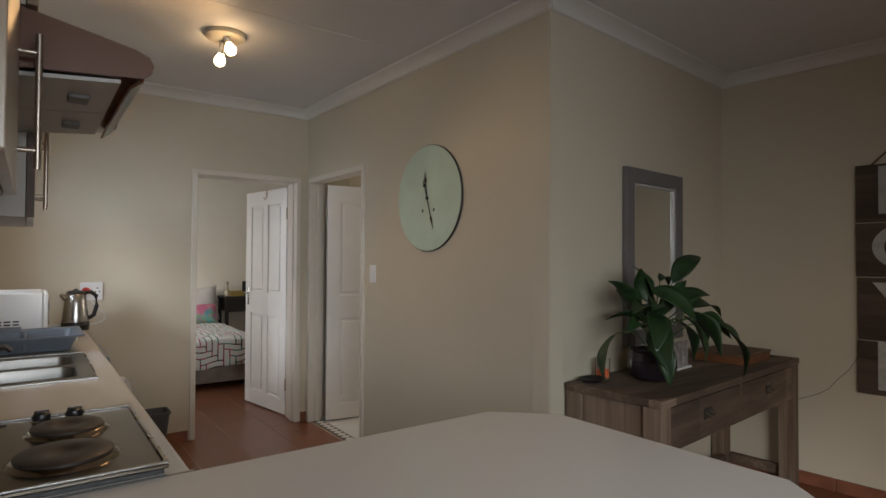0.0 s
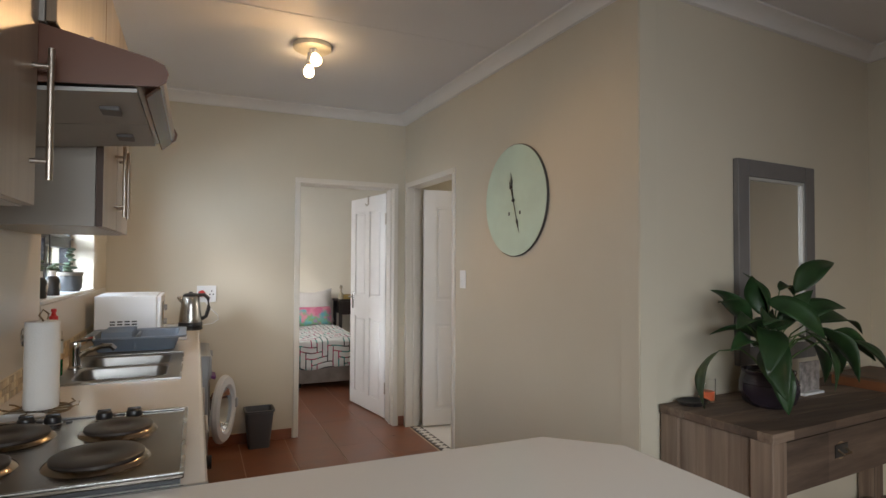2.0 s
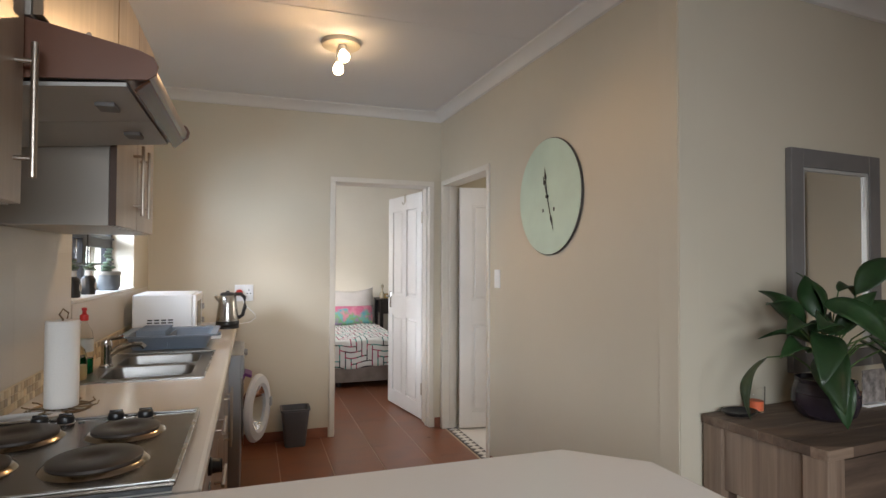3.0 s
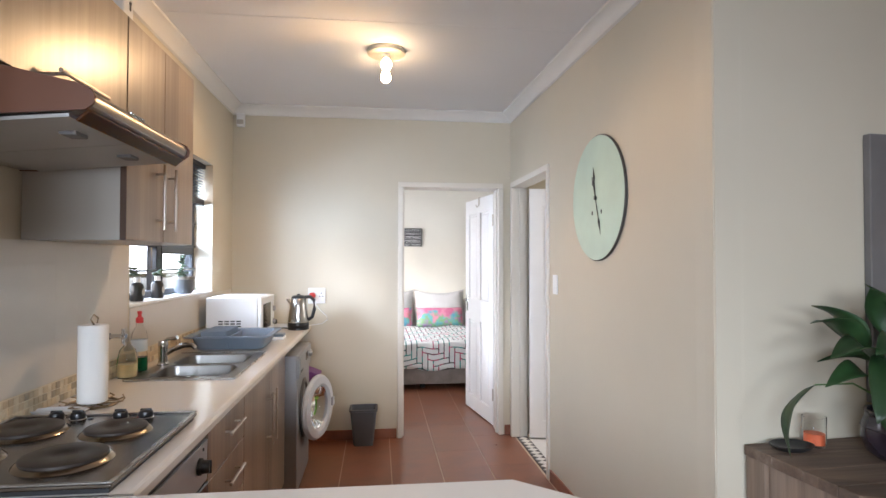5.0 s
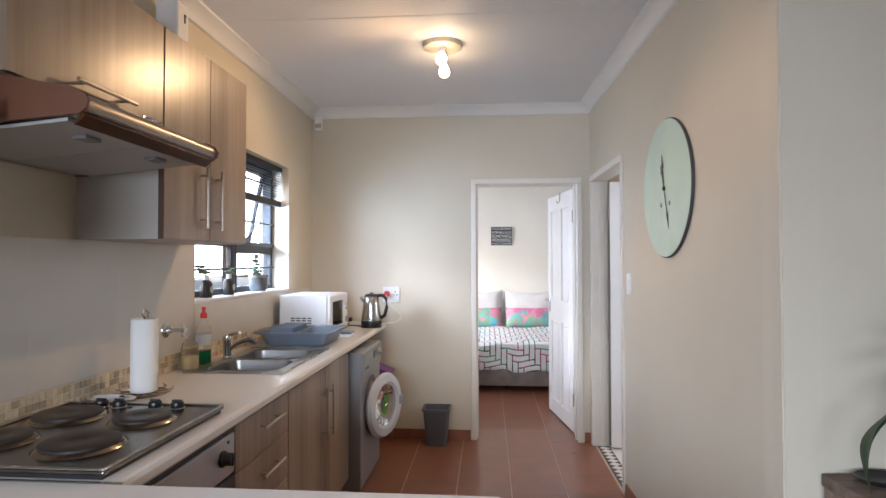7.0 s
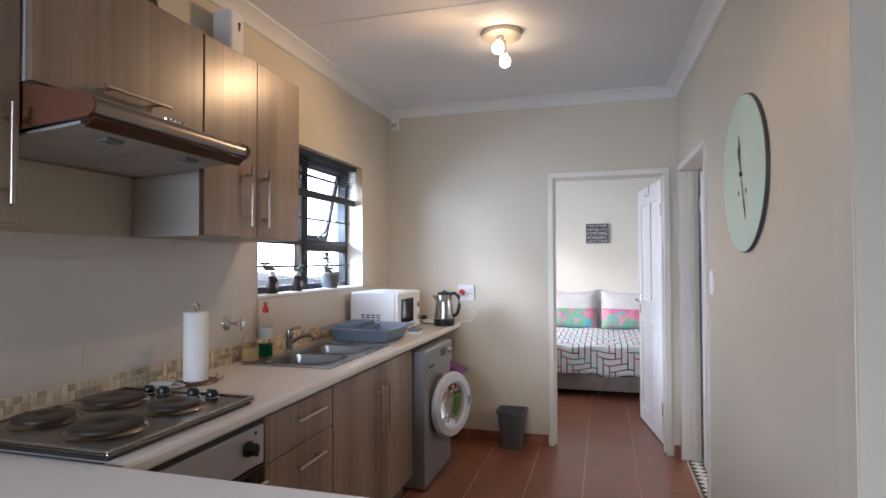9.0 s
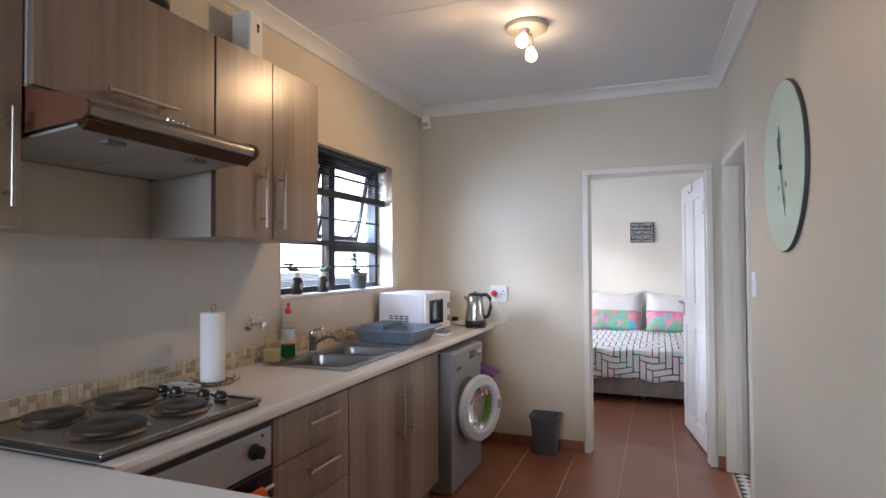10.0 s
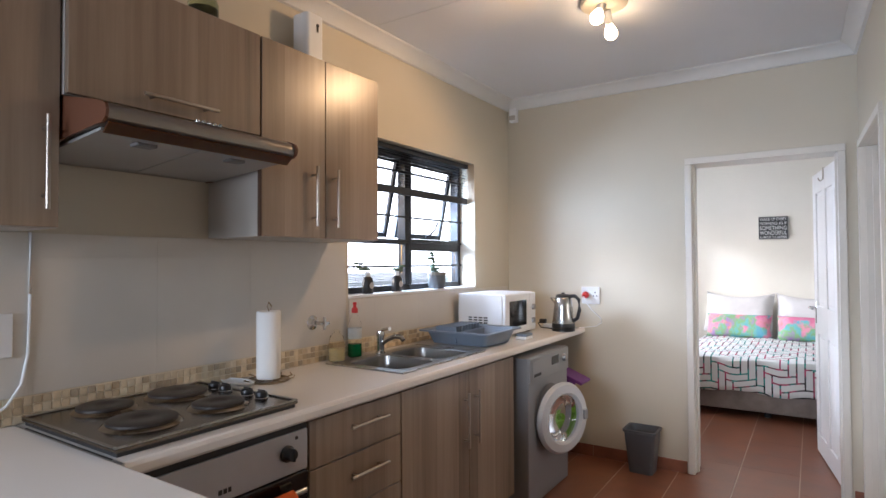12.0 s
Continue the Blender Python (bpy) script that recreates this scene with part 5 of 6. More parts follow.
LEAVES = [((0.36, 0.62, 0.06), 0.26, 0.10, 0.55, 0.5), ((0.33, 0.46, -0.10), 0.20, 0.06, -0.1, 0.2), ((-0.13, 0.56, 0.02), 0.20, 0.075, 1.0, 0.8),
          ((-0.07, 0.57, -0.06), 0.21, 0.07, 1.15, -0.6), ((-0.36, 0.46, 0.05), 0.25, 0.085, 0.45, 0.3), ((-0.36, 0.28, 0.10), 0.22, 0.08, 0.05, -0.4),
          ((-0.40, 0.05, 0.02), 0.21, 0.07, -1.15, 0.5), ((-0.22, 0.10, 0.22), 0.25, 0.12, -0.75, 0.5), ((0.0, 0.12, 0.26), 0.22, 0.10, -1.1, -0.3),
          ((0.46, 0.30, 0.12), 0.30, 0.11, -0.12, 0.4), ((0.44, 0.19, 0.18), 0.28, 0.10, -0.35, -0.4), ((0.40, 0.0, 0.26), 0.30, 0.13, -1.05, 0.5),
          ((0.12, 0.30, 0.16), 0.24, 0.11, -0.6, 0.9), ((0.20, 0.13, 0.24), 0.24, 0.10, -0.95, -0.5), ((0.04, 0.42, -0.12), 0.18, 0.07, 0.6, 0.2),
          ((0.26, 0.34, -0.16), 0.24, 0.09, 0.1, -0.5), ((-0.15, 0.30, -0.16), 0.22, 0.09, 0.15, 0.5), ((-0.12, 0.02, 0.16), 0.18, 0.08, -1.25, 0.4),
          ((0.30, 0.08, 0.05), 0.25, 0.10, -0.9, 0.4), ((0.14, 0.50, 0.10), 0.22, 0.075, 0.9, 1.0)]
LEAVES += [((-0.30, 0.20, 0.20), 0.26, 0.11, -0.5, -0.3), ((0.48, 0.10, 0.02), 0.26, 0.10, -0.7, 0.3),
           ((-0.26, 0.38, 0.16), 0.24, 0.10, 0.2, -0.5), ((0.30, 0.42, 0.14), 0.24, 0.10, 0.25, 0.6)]
LEAVES += [((-0.38, 0.37, 0.14), 0.24, 0.09, 0.15, -0.3), ((-0.24, 0.50, -0.08), 0.22, 0.08, 0.75, 0.4)]
for tip, length, width, droop, roll_ in LEAVES:
    big_leaf(tip, length * 1.08, width * 1.03, droop, roll_)

tray = thing("trinket_dish", "dark oval trinket dish on the table", "dish", (0.225, -0.085, TZ))
bm = lathe([(0, 0.001), (0.045, 0.001), (0.062, 0.016), (0.059, 0.018), (0.042, 0.006), (0, 0.006)], (0, 0, 0), 28)
bm.transform(Matrix.Translation((0.225, -0.085, TZ)) @ Matrix.Diagonal((1.25, 0.9, 1, 1)))
part("dish", bm, BLACK, tray, smooth=True)
candle = thing("candle_glass", "orange candle in a clear glass on the table", "candle", (0.33, -0.07, TZ))
part("glass", lathe([(0, 0.001), (0.034, 0.001), (0.036, 0.004), (0.038, 0.10), (0.035, 0.10), (0.033, 0.006), (0, 0.006)], (0.33, -0.07, TZ), 26), glass("thin_clear_glass", (1, 1, 1), 0.0, 1.15), candle, smooth=True)
part("wax", lathe([(0, 0.008), (0.031, 0.008), (0.032, 0.045), (0, 0.047)], (0.33, -0.07, TZ), 24), plain("orange_wax", (0.75, 0.16, 0.06), 0.4, vary=0.15), candle, "orange wax", True)
photo = thing("photo_stand", "white photo block with small pictures on the table", "photo stand", (0.88, -0.20, TZ))
bm = box(0.80, 0.96, -0.225, -0.175, TZ + 0.0005, TZ + 0.012, 0.003)
part("base", bm, WHITEPLASTIC, photo)
bm = box(0.805, 0.955, -0.205, -0.197, TZ + 0.0122, TZ + 0.15, 0.002)
part("print", bm, plain("grey_print", (0.4, 0.36, 0.34), 0.4, vary=0.7, big=30), photo, "blurred grey print")
crate = thing("wooden_box", "flat orange-brown wooden box on the table", "box", (1.40, -0.25, TZ))
part("box", box(1.22, 1.60, -0.40, -0.12, TZ + 0.0005, TZ + 0.045, 0.003), plain("orange_brown_wood", (0.20, 0.075, 0.03), 0.5, vary=0.3, big=9), crate)
part("lid", box(1.215, 1.605, -0.405, -0.115, TZ + 0.0455, TZ + 0.058, 0.003), plain("worn_brown_lid", (0.14, 0.08, 0.05), 0.6, vary=0.4, big=9), crate, "worn brown lid")

# board with letters on the living wall
AX = ROOM_R
sign = thing("letter_board", "brown plank wall hanging with large pale letters", "wall sign", (AX, -1.2, 0.68))
BY0, BY1 = -1.33, -0.772
zs = [(0.615, 0.918), (0.925, 1.283), (1.29, 1.597), (1.604, 1.935)]
BOARD = wood("dark_sign_plank", ((0.02, 0.013, 0.009), (0.06, 0.04, 0.028), (0.12, 0.085, 0.06)), axis="y", across="z", rough=0.75, band=16, grain=22, bump=0.5)
PALE = plain("worn_white_letter_paint", (0.42, 0.42, 0.40), 0.7, vary=0.25, big=20)


def lettering(parent, text, size, m, mat, width=None, name="letter"):
    cu = bpy.data.curves.new(name, "FONT")
    cu.body, cu.size, cu.align_x, cu.align_y, cu.extrude = text, size, "CENTER", "CENTER", 0.0012
    tmp = new("tmp_text", cu)
    me = bpy.data.meshes.new_from_object(tmp.evaluated_get(bpy.context.evaluated_depsgraph_get()))
    bpy.data.objects.remove(tmp)
    bpy.data.curves.remove(cu)
    xs = [v.co.x for v in me.vertices]
    k = width / (max(xs) - min(xs)) if width else 1.0
    me.transform(m @ Matrix.Diagonal((k, 1, 1, 1)))
    me.name = name
    me.materials.append(mat)
    ob = new(name, me)
    ob.parent = parent
    return ob


for (c, d), ch in zip(zs, "EVOL"):
    b = part("plank", box(AX - 0.022, AX - 0.002, BY0 + random.uniform(0, 0.012), BY1 - random.uniform(0, 0.012), c, d, 0.003), BOARD, sign)
    m = world_of(sign).inverted() @ LIVING @ Matrix.Translation((AX - 0.0232, (BY0 + BY1) / 2, (c + d) / 2)) @ Matrix(((0, 0, -1, 0), (-1, 0, 0, 0), (0, 1, 0, 0), (0, 0, 0, 1)))
    lettering(b, ch, 0.40, m, PALE, 0.40)
part("rope", tube([(AX - 0.012, -0.85, 1.935), (AX - 0.01, -1.05, 2.13), (AX - 0.012, -1.25, 1.935)], 0.005, 8), plain("jute_rope", (0.15, 0.1, 0.06), 0.9), sign, "jute hanging rope", True)
bm = None
pts = [(-0.40, 0.50), (-0.46, 0.51), (-0.53, 0.545), (-0.58, 0.57), (-0.63, 0.61), (-0.68, 0.68), (-0.73, 0.735), (-0.775, 0.82)]
crack = tube([(AX - 0.0006, a, b) for a, b in pts], 0.0016, 5)
tagged(part("trim_crack", crack, plain("crack_shadow", (0.12, 0.1, 0.09), 0.9)), "fine crack in the plaster", "crack", kind="structure")
FRAME[0] = Matrix.Identity(4)

# patio door frame behind the viewer
pd = tagged(new("window_2"), "sliding patio door with charcoal frame", "window", kind="structure")
pd.matrix_basis = pose(1.65, -3.3, 0)
for x in (0.15, 1.25, 2.40):
    part("frame_upright", box(x, x + 0.05, -3.33, -3.27, 0.02, 2.1), FRAMEBLACK, pd)
for z in (0.02, 2.05):
    part("frame_rail", box(0.201, 2.399, -3.32, -3.28, z, z + 0.05), FRAMEBLACK, pd)

# frame of the added, unseen window that holds the living fill lamp
lw = tagged(new("window_added"), "unseen charcoal window frame added around the living room fill light", "window", kind="structure")
lw.matrix_basis = pose(-0.12, -1.7, 0.95)
for y in (-2.4, -1.725, -1.05):
    part("frame_upright", box(-0.15, -0.10, y, y + 0.05, 0.95, 2.1, 0.003), FRAMEBLACK, lw)
for z in (0.95, 2.05):
    part("frame_rail", box(-0.145, -0.105, -2.349, -1.051, z, z + 0.05, 0.003), FRAMEBLACK, lw)

# ---- bedroom ----
bed = thing("double_bed", "double bed made with a white patterned duvet", "bed", (1.64, 7.4, 0))
BX0, BX1, BY0, BY1 = 0.93, 2.33, 6.45, 8.33
part("base", box(BX0 + 0.02, BX1 - 0.02, BY0 + 0.03, BY1, 0.05, 0.28, 0.01), plain("taupe_valance", (0.30, 0.25, 0.22), 0.9, vary=0.25, big=8, bump=0.3), bed, "taupe fabric bed base")
for x in (BX0 + 0.1, BX1 - 0.1, 1.64):
    for y in (BY0 + 0.12, BY1 - 0.12):
        part("leg", rod((x, y, 0), (x, y, 0.05), 0.03), BLACK, bed)
part("mattress", box(BX0 + 0.01, BX1 - 0.01, BY0 + 0.02, BY1, 0.281, 0.48, 0.04, 3), PAPER, bed)

m, nt, p = nodes_of("maze_print_duvet")
pos = position(nt)
sep = nt.nodes.new("ShaderNodeSeparateXYZ")
nt.links.new(pos, sep.inputs[0])
u = sep.outputs["X"]
v = maths(nt, "ADD", sep.outputs["Y"], maths(nt, "MULTIPLY", sep.outputs["Z"], -1.0))


CELL, LINE = 0.060, 0.20
cu, cv = maths(nt, "DIVIDE", u, CELL), maths(nt, "DIVIDE", v, CELL)
step = maths(nt, "FLOORED_MODULO", maths(nt, "SUBTRACT", maths(nt, "FLOOR", cu), maths(nt, "FLOOR", cv)), 6.0)
low_u, low_v = maths(nt, "LESS_THAN", maths(nt, "FRACT", cu), LINE), maths(nt, "LESS_THAN", maths(nt, "FRACT", cv), LINE)
lying = maths(nt, "LESS_THAN", step, 2.5)
row_end, row_start = maths(nt, "GREATER_THAN", step, 4.5), maths(nt, "LESS_THAN", step, 0.5)
across_lines = maths(nt, "MULTIPLY", low_v, maths(nt, "MAXIMUM", lying, row_end))
along_lines = maths(nt, "MULTIPLY", low_u, maths(nt, "MAXIMUM", maths(nt, "SUBTRACT", 1.0, lying), row_start))
mask = maths(nt, "MAXIMUM", across_lines, along_lines)
tint = noise_node(nt, pos, 5.5, 2)
lines = ramp(nt, tint.outputs["Fac"], [(0.38, (0.02, 0.02, 0.025)), (0.45, (0.05, 0.40, 0.34)), (0.50, (0.04, 0.05, 0.05)), (0.56, (0.60, 0.08, 0.18)), (0.63, (0.03, 0.03, 0.03))])
nt.links.new(mix_color(nt, mask, (0.82, 0.82, 0.80), lines), p.inputs["Base Color"])
p.inputs["Roughness"].default_value = 0.9
DUVET = m
bm = bmesh.new()
nx, ny = 30, 40
vs = {}
for i in range(nx + 1):
    for j in range(ny + 1):
        x = BX0 - 0.10 + (BX1 - BX0 + 0.20) * i / nx
        s = 1.80 * j / ny
        drop = 0.30
        if s < drop:
            y, z = BY0 - 0.045 + 0.015 * math.sin(x * 17), 0.53 - (drop - s) - 0.012 * math.sin(x * 11 + 1)
        else:
            y, z = BY0 - 0.045 + (s - drop), 0.53
        if abs(s - drop) < 0.06:
            z -= 0.02 * (1 - abs(s - drop) / 0.06)
        edge = max(0.0, abs(x - (BX0 + BX1) / 2) - (BX1 - BX0) / 2)
        z -= min(0.35, edge * 3.2)
        z += 0.018 * noise.noise(Vector((x * 4, s * 4, 0.3))) + 0.008 * noise.noise(Vector((x * 12, s * 12, 2)))
        y += 0.02 * noise.noise(Vector((x * 6, s * 3, 5))) * (s < drop)
        vs[i, j] = bm.verts.new((x, y, z))
for i in range(nx):
    for j in range(ny):
        bm.faces.new((vs[i, j], vs[i + 1, j], vs[i + 1, j + 1], vs[i, j + 1]))
dv = solid("duvet", bm, DUVET, "white duvet with a coloured maze line print", "duvet", smooth=True)
dm = dv.modifiers.new("thickness", "SOLIDIFY")
dm.thickness, dm.offset = 0.03, -1.0


def pillow(name, label, mat, x, y, z, w, h, d, lean, turn, group, sag=0.06):
    bm = bmesh.new()
    n = 14
    grid = {}
    for s in (1, -1):
        for i in range(n + 1):
            for j in range(n + 1):
                a, b = 2 * i / n - 1, 2 * j / n - 1
                puff = (max(0, 1 - a ** 4) * max(0, 1 - b ** 4)) ** 0.5
                k = 1 - 0.06 * (1 - abs(a)) * abs(b) ** 3 - 0.0
                q = (a * w / 2 * (1 - 0.05 * (1 - b * b)), s * d / 2 * puff * (1 + 0.1 * noise.noise(Vector((a * 2 + x, b * 2, s)))), b * h / 2 * (1 - (sag if b > 0 else 0.06) * (1 - a * a)))
                edge = i in (0, n) or j in (0, n)
                if s == -1 and edge:
                    grid[s, i, j] = grid[1, i, j]
                else:
                    grid[s, i, j] = bm.verts.new(q)
        for i in range(n):
            for j in range(n):
                bm.faces.new((grid[s, i, j], grid[s, i + 1, j], grid[s, i + 1, j + 1], grid[s, i, j + 1]))
    bm.transform(Matrix.Translation((x, y, z)) @ Matrix.Rotation(radians(turn), 4, "Z") @ Matrix.Rotation(radians(-lean), 4, "X"))
    ob = solid(name, bm, mat, label, "pillow", smooth=True)
    tagged(ob, group=group)
    return ob


LINEN = plain("grey_white_linen", (0.62, 0.60, 0.58), 0.9, vary=0.1, big=6, bump=0.3)
m, nt, p = nodes_of("watercolour_print")
pos = position(nt)
sep = nt.nodes.new("ShaderNodeSeparateXYZ")
nt.links.new(pos, sep.inputs[0])
nz = noise_node(nt, pos, 6.5, 3)
warp = add(nt, "ShaderNodeMapping")
warp.inputs["Location"].default_value, warp.inputs["Scale"].default_value = (3.1, 1.7, 0.4), (1.0, 1.0, 0.6)
nt.links.new(pos, warp.inputs["Vector"])
nz2 = noise_node(nt, warp.outputs[0], 9.0, 3)
hgt = maths(nt, "ADD", maths(nt, "MULTIPLY", maths(nt, "SUBTRACT", sep.outputs["Z"], 0.56), 1.7), maths(nt, "MULTIPLY", maths(nt, "SUBTRACT", nz.outputs["Fac"], 0.42), 3.2))
low = ramp(nt, nz2.outputs["Fac"], [(0.36, (0.14, 0.40, 0.52)), (0.46, (0.18, 0.47, 0.46)), (0.54, (0.24, 0.44, 0.18)), (0.64, (0.38, 0.24, 0.48))])
high = ramp(nt, nz2.outputs["Fac"], [(0.38, (0.64, 0.18, 0.30)), (0.52, (0.72, 0.30, 0.40)), (0.66, (0.66, 0.24, 0.22))])
side_mix = ramp(nt, hgt, [(0.56, (0, 0, 0)), (0.78, (1, 1, 1))])
c = mix_color(nt, side_mix, low, high)
nt.links.new(c, p.inputs["Base Color"])
p.inputs["Roughness"].default_value = 0.9
COLOURS = m
for x in (1.27, 2.0):
    pillow("bed_pillow", "grey-white sleeping pillow leaning at the head of the bed", LINEN, x, 8.13, 0.79, 0.72, 0.50, 0.20, 24, random.uniform(-5, 5), "pillows on the bed", 0.26)
for x in (1.285, 1.985):
    pillow("cushion", "watercolour cushion in pink, teal and green", COLOURS, x, 7.95, 0.65, 0.66, 0.28, 0.15, 22, 0, "coloured cushions on the bed")

wsign = thing("text_sign", "black wall sign with white capital letters", "wall sign", (1.62, FAR, 1.76))
SX0, SX1, SZ0, SZ1 = 1.472, 1.766, 1.632, 1.892
part("board", box(SX0, SX1, FAR - 0.03, FAR - 0.002, SZ0, SZ1, 0.003), BLACK, wsign)
WHITEINK = plain("white_sign_paint", (0.8, 0.8, 0.78), 0.7)
for text, size, z, w in (("WAKE UP EVERY", 0.05, 1.862, 0.27), ("MORNING AS IF", 0.05, 1.812, 0.27), ("SOMETHING", 0.066, 1.758, 0.27), ("WONDERFUL", 0.066, 1.702, 0.27), ("IS ABOUT TO HAPPEN", 0.04, 1.653, 0.27)):
    m = world_of(wsign).inverted() @ Matrix.Translation(((SX0 + SX1) / 2, FAR - 0.0318, z)) @ Matrix(((1, 0, 0, 0), (0, 0, -1, 0), (0, 1, 0, 0), (0, 0, 0, 1)))
    lettering(wsign, text, size, m, WHITEINK, w, "text_line")

ns = thing("bedside_table", "dark wooden bedside table", "bedside table", (2.62, 8.1, 0))
DARK = plain("dark_bedside_wood", (0.02, 0.015, 0.013), 0.4, vary=0.25)
part("top", box(2.40, 2.88, 7.92, 8.33, 0.84, 0.865, 0.004), DARK, ns)
for x in (2.41, 2.83):
    for y in (7.93, 8.28):
        part("leg", box(x, x + 0.04, y, y + 0.04, 0, 0.839), DARK, ns)
part("drawer", box(2.452, 2.828, 7.935, 8.3, 0.66, 0.838, 0.003), DARK, ns)
part("shelf", box(2.452, 2.828, 7.94, 8.3, 0.25, 0.27), DARK, ns)
bottle = thing("perfume_bottle", "small clear bottle on the bedside table", "bottle", (2.47, 8.1, 0.865))
part("bottle", lathe([(0, 0.001), (0.035, 0.001), (0.037, 0.01), (0.037, 0.06), (0.02, 0.09), (0.012, 0.10), (0.012, 0.15), (0.02, 0.155), (0.02, 0.19), (0, 0.2)], (2.47, 8.1, 0.865), 20), plain("pale_bottle_glass", (0.45, 0.4, 0.3), 0.1, vary=0.2), bottle, smooth=True)
bx = thing("trinket_box", "small yellow-brown box on the bedside table", "box", (2.60, 8.1, 0.865))
part("box", box(2.50, 2.68, 8.04, 8.16, 0.8652, 0.93, 0.003), plain("ochre_box", (0.4, 0.27, 0.08), 0.6, vary=0.2), bx)
fr = thing("framed_photo", "dark framed photo on the bedside table", "photo", (2.78, 8.2, 0.865))
part("frame", box(2.70, 2.87, 8.19, 8.21, 0.8652, 1.06, 0.003), DARK, fr)

bw = tagged(new("window_3"), "charcoal aluminium bedroom window", "window", kind="structure")
bw.matrix_basis = pose(-0.12, 6.9, 0.9)
for y in (6.2, 6.87, 7.55):
    part("frame_upright", box(-0.15, -0.10, y, y + 0.05, 0.9, 2.1), FRAMEBLACK, bw)
for z in (0.9, 2.05):
    part("frame_rail", box(-0.15, -0.10, 6.251, 7.549, z, z + 0.05), FRAMEBLACK, bw)

# ---- floor tiles, threshold and mosaic ----
PITCH, JOINT = 0.3365, 0.006
OX, OY = 1.905, 4.42
tile_me = bpy.data.meshes.new("floor_tile")
bm = box(-(PITCH - JOINT) / 2, (PITCH - JOINT) / 2, -(PITCH - 0.0002) / 2, (PITCH - 0.0002) / 2, -0.010, 0.0)
bm.to_mesh(tile_me)
bm.free()
tile_me.materials.append(TERRA)
rest_bm = None
others = []
for i in range(-6, 10):
    for j in range(-24, 12):
        cx, cy = OX + PITCH * (i + 0.5), OY + PITCH * (j + 0.5)
        if cx < -0.02 or cx > 4.7 or cy < -3.3 or cy > 8.3 or (cx > 2.31 and 2.5 < cy < 4.9 and cx < 4.0):
            continue
        near = (0.45 < cx < 2.6 and 1.3 < cy < 6.8) or (2.2 < cx < 4.4 and 0.2 < cy < 2.3)
        if near:
            t = new("tile", tile_me)
            t.location = (cx, cy, random.uniform(-0.0003, 0.0003))
            t.rotation_euler = (random.uniform(-0.0008, 0.0008), random.uniform(-0.0008, 0.0008), 0)
            t.parent = floor
        else:
            others.append((cx, cy))
h, g = (PITCH - JOINT) / 2, (PITCH - 0.0006) / 2
verts, faces = [], []
for k, (cx, cy) in enumerate(others):
    verts += [(cx - h, cy - g, 0), (cx + h, cy - g, 0), (cx + h, cy + g, 0), (cx - h, cy + g, 0), (cx - h, cy - g, -0.009), (cx + h, cy - g, -0.009), (cx + h, cy + g, -0.009), (cx - h, cy + g, -0.009)]
    o = 8 * k
    faces += [(o, o + 1, o + 2, o + 3), (o, o + 4, o + 5, o + 1), (o + 1, o + 5, o + 6, o + 2), (o + 2, o + 6, o + 7, o + 3), (o + 3, o + 7, o + 4, o)]
me = bpy.data.meshes.new("far_tiles")
me.from_pydata(verts, [], faces)
me.materials.append(TERRA)
ob = new("far_tiles", me)
ob.parent = floor
tagged(ob, "terracotta tiles farther off", kind="stuff")

thr = tagged(part("floor_threshold", box(RIGHT + 0.03, RIGHT + 0.118, 3.85, 4.685, -0.002, 0.0020), plain("dark_threshold_tile", (0.05, 0.045, 0.045), 0.4)), "black and white diamond tile threshold", "threshold", kind="structure")
dia = bpy.data.meshes.new("diamond")
bm = prism([(-0.04, 0), (0, -0.034), (0.04, 0), (0, 0.034)], 0.0, 0.0025)
bm.to_mesh(dia)
bm.free()
dia.materials.append(plain("white_diamond_tile", (0.72, 0.70, 0.66), 0.35))
for i in range(12):
    d = new("diamond_tile", dia)
    d.location = (RIGHT + 0.075, 3.89 + 0.068 * i, 0.0020)
    d.parent = thr

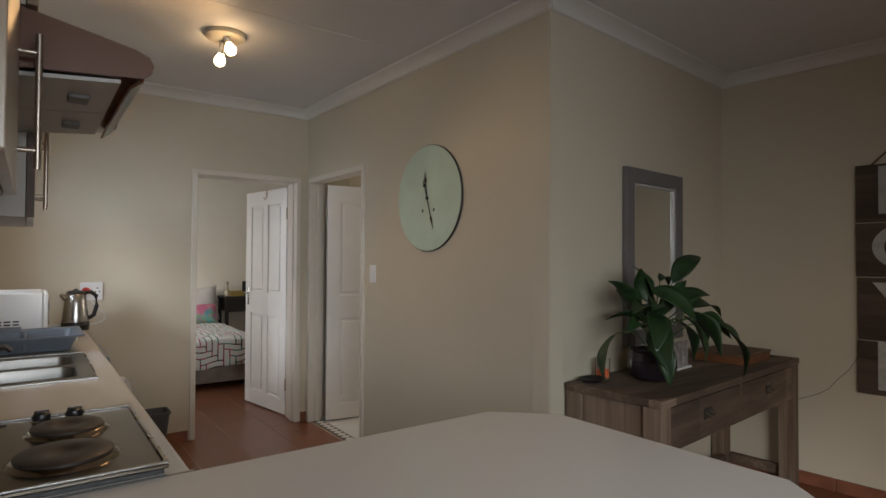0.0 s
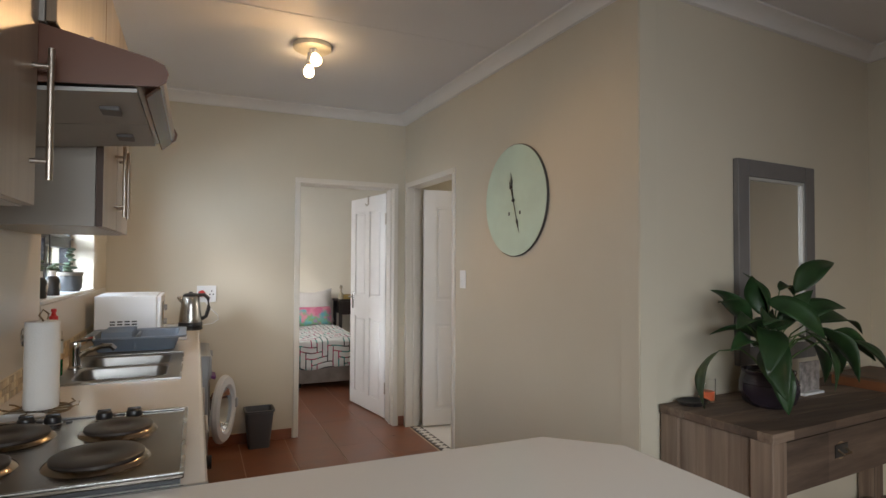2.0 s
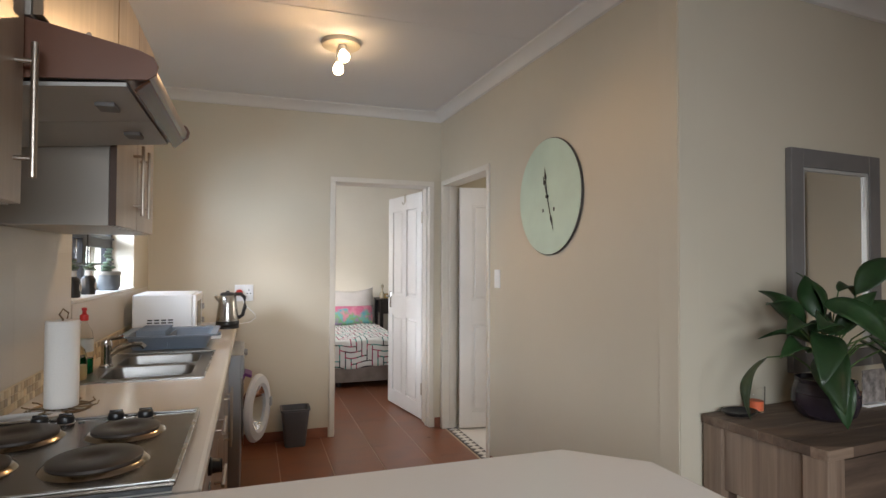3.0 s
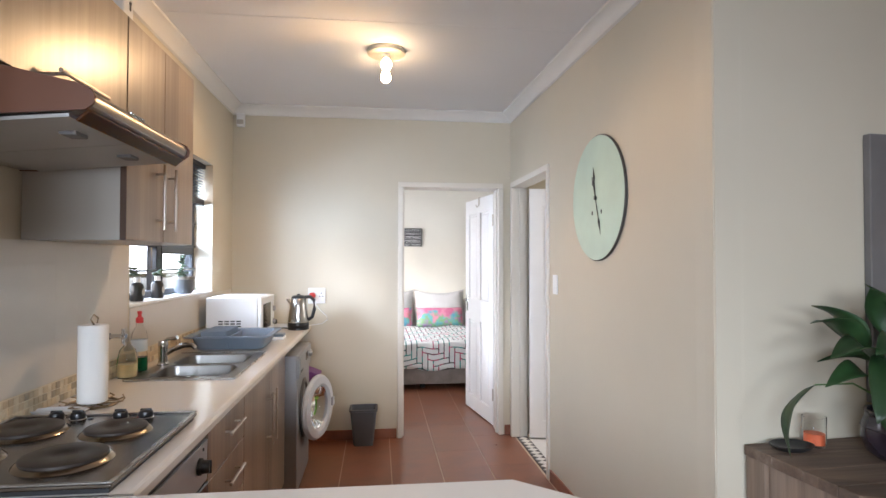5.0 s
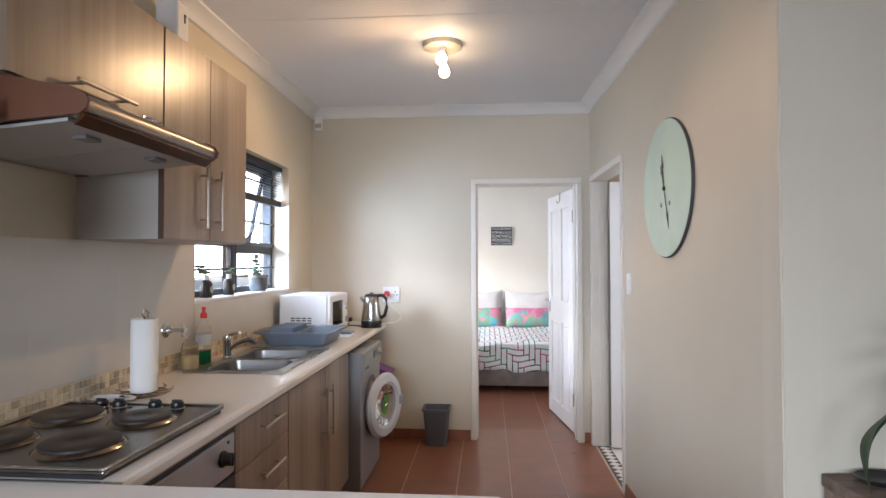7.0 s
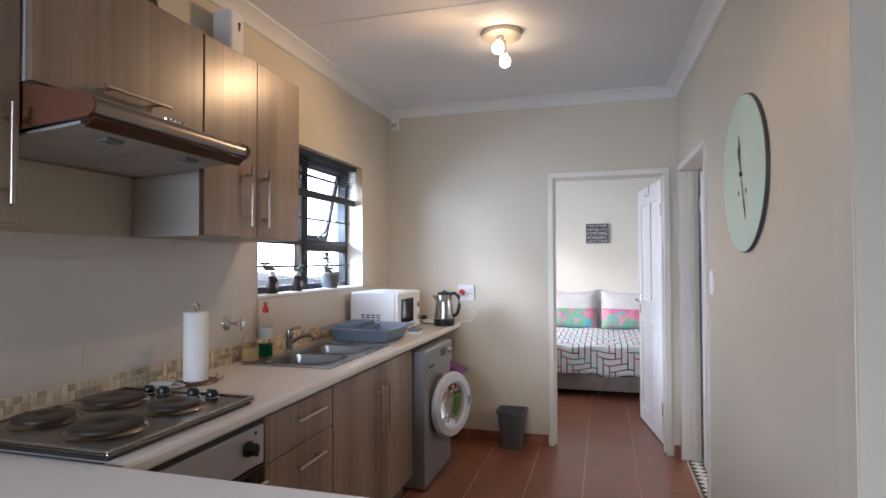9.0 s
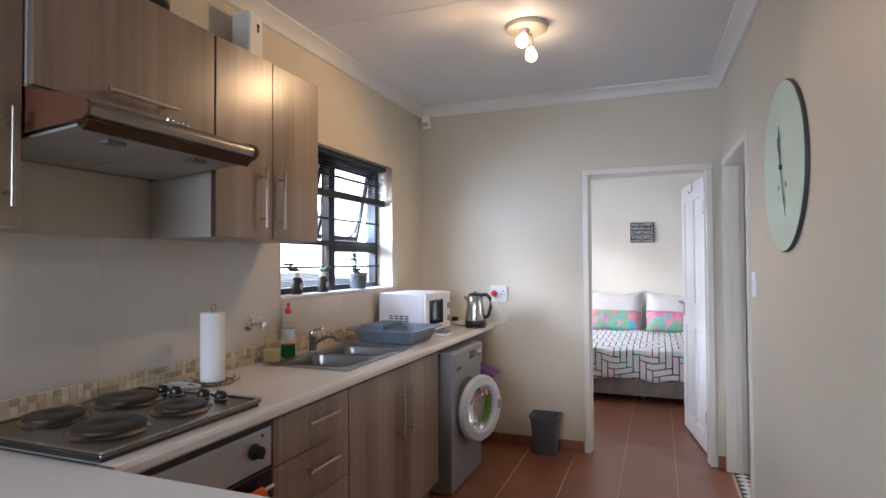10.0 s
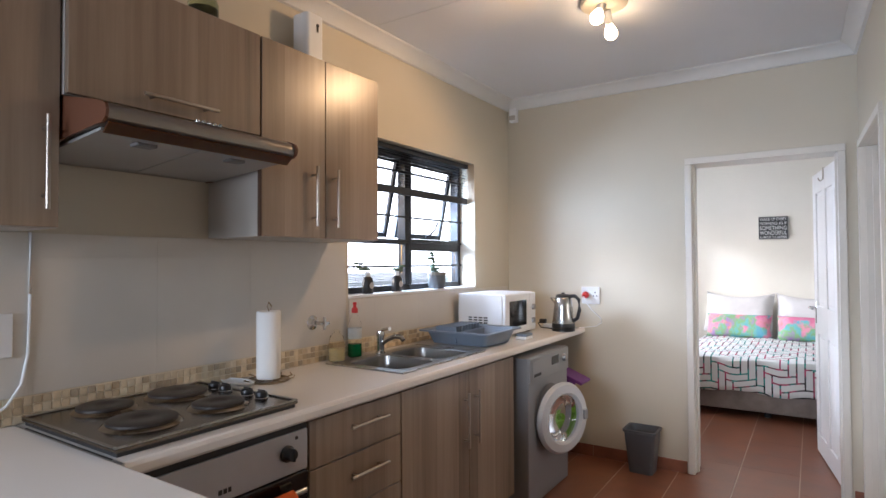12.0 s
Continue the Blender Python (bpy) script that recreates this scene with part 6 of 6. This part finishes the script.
MP = 0.0258
colors = [(0.70, 0.57, 0.38), (0.55, 0.44, 0.29), (0.76, 0.66, 0.48), (0.46, 0.38, 0.27)]
meshes = []
for k, cc in enumerate(colors):
    me = bpy.data.meshes.new("mosaic_tile")
    bm = box(0.0, 0.0045, -0.0114, 0.0114, -0.0114, 0.0114, 0.001, 1)
    bm.to_mesh(me)
    bm.free()
    me.materials.append(plain("mosaic_stone_%s" % "abcd"[k], cc, 0.45, vary=0.2, big=40, per_object=0.3))
    meshes.append(me)
splash = tagged(part("trim_backsplash", box(0.0005, 0.004, 0.58, BACK - 0.003, TOP + 0.001, TOP + 0.080), plain("cream_mosaic_grout", (0.76, 0.67, 0.50), 0.8)), "cream grout band behind the mosaic tiles", "backsplash", kind="structure")
rng = random.Random(4)
verts, faces, mi = [], [], []
for j in range(3):
    for i in range(162):
        y, z = 0.6 + MP * i, TOP + 0.0145 + MP * j
        if y > BACK - 0.02:
            continue
        k = rng.choice((0, 0, 1, 2, 2, 3))
        if 1.30 < y < 3.9:
            t = new("mosaic_tile", meshes[k])
            t.location = (0.004, y, z)
            t.parent = splash
        else:
            o = len(verts)
            q = 0.0114
            verts += [(0.0085, y - q, z - q), (0.0085, y + q, z - q), (0.0085, y + q, z + q), (0.0085, y - q, z + q), (0.004, y - q, z - q), (0.004, y + q, z - q), (0.004, y + q, z + q), (0.004, y - q, z + q)]
            faces += [(o, o + 1, o + 2, o + 3), (o, o + 4, o + 5, o + 1), (o + 1, o + 5, o + 6, o + 2), (o + 2, o + 6, o + 7, o + 3), (o + 3, o + 7, o + 4, o)]
me = bpy.data.meshes.new("far_mosaic")
me.from_pydata(verts, [], faces)
me.materials.append(MATS["mosaic_stone_a"])
ob = new("far_mosaic", me)
ob.parent = splash
tagged(ob, "mosaic tiles at the ends of the backsplash", kind="stuff")

white_tile = plain("white_wall_tile", (0.61, 0.575, 0.515), 0.3, vary=0.04, big=3, fine=60, bump=0.08)
wall_left = bpy.data.objects["wall_left"]
for z0_, z1_, ya, yb in ((0.994, 1.4107, 0.59, 2.92), (1.411, 1.4855, 0.59, 2.92), (0.994, 1.2, 2.945, 4.74)):
    y = 2.336 - 5 * 0.405
    while y < yb:
        a_, b_ = max(y, ya), min(y + 0.4048, yb)
        if b_ - a_ > 0.02:
            part("wall_tile", box(0.0003, 0.004, a_, b_, z0_, z1_, 0.0003, 1), white_tile, wall_left)
        y += 0.405
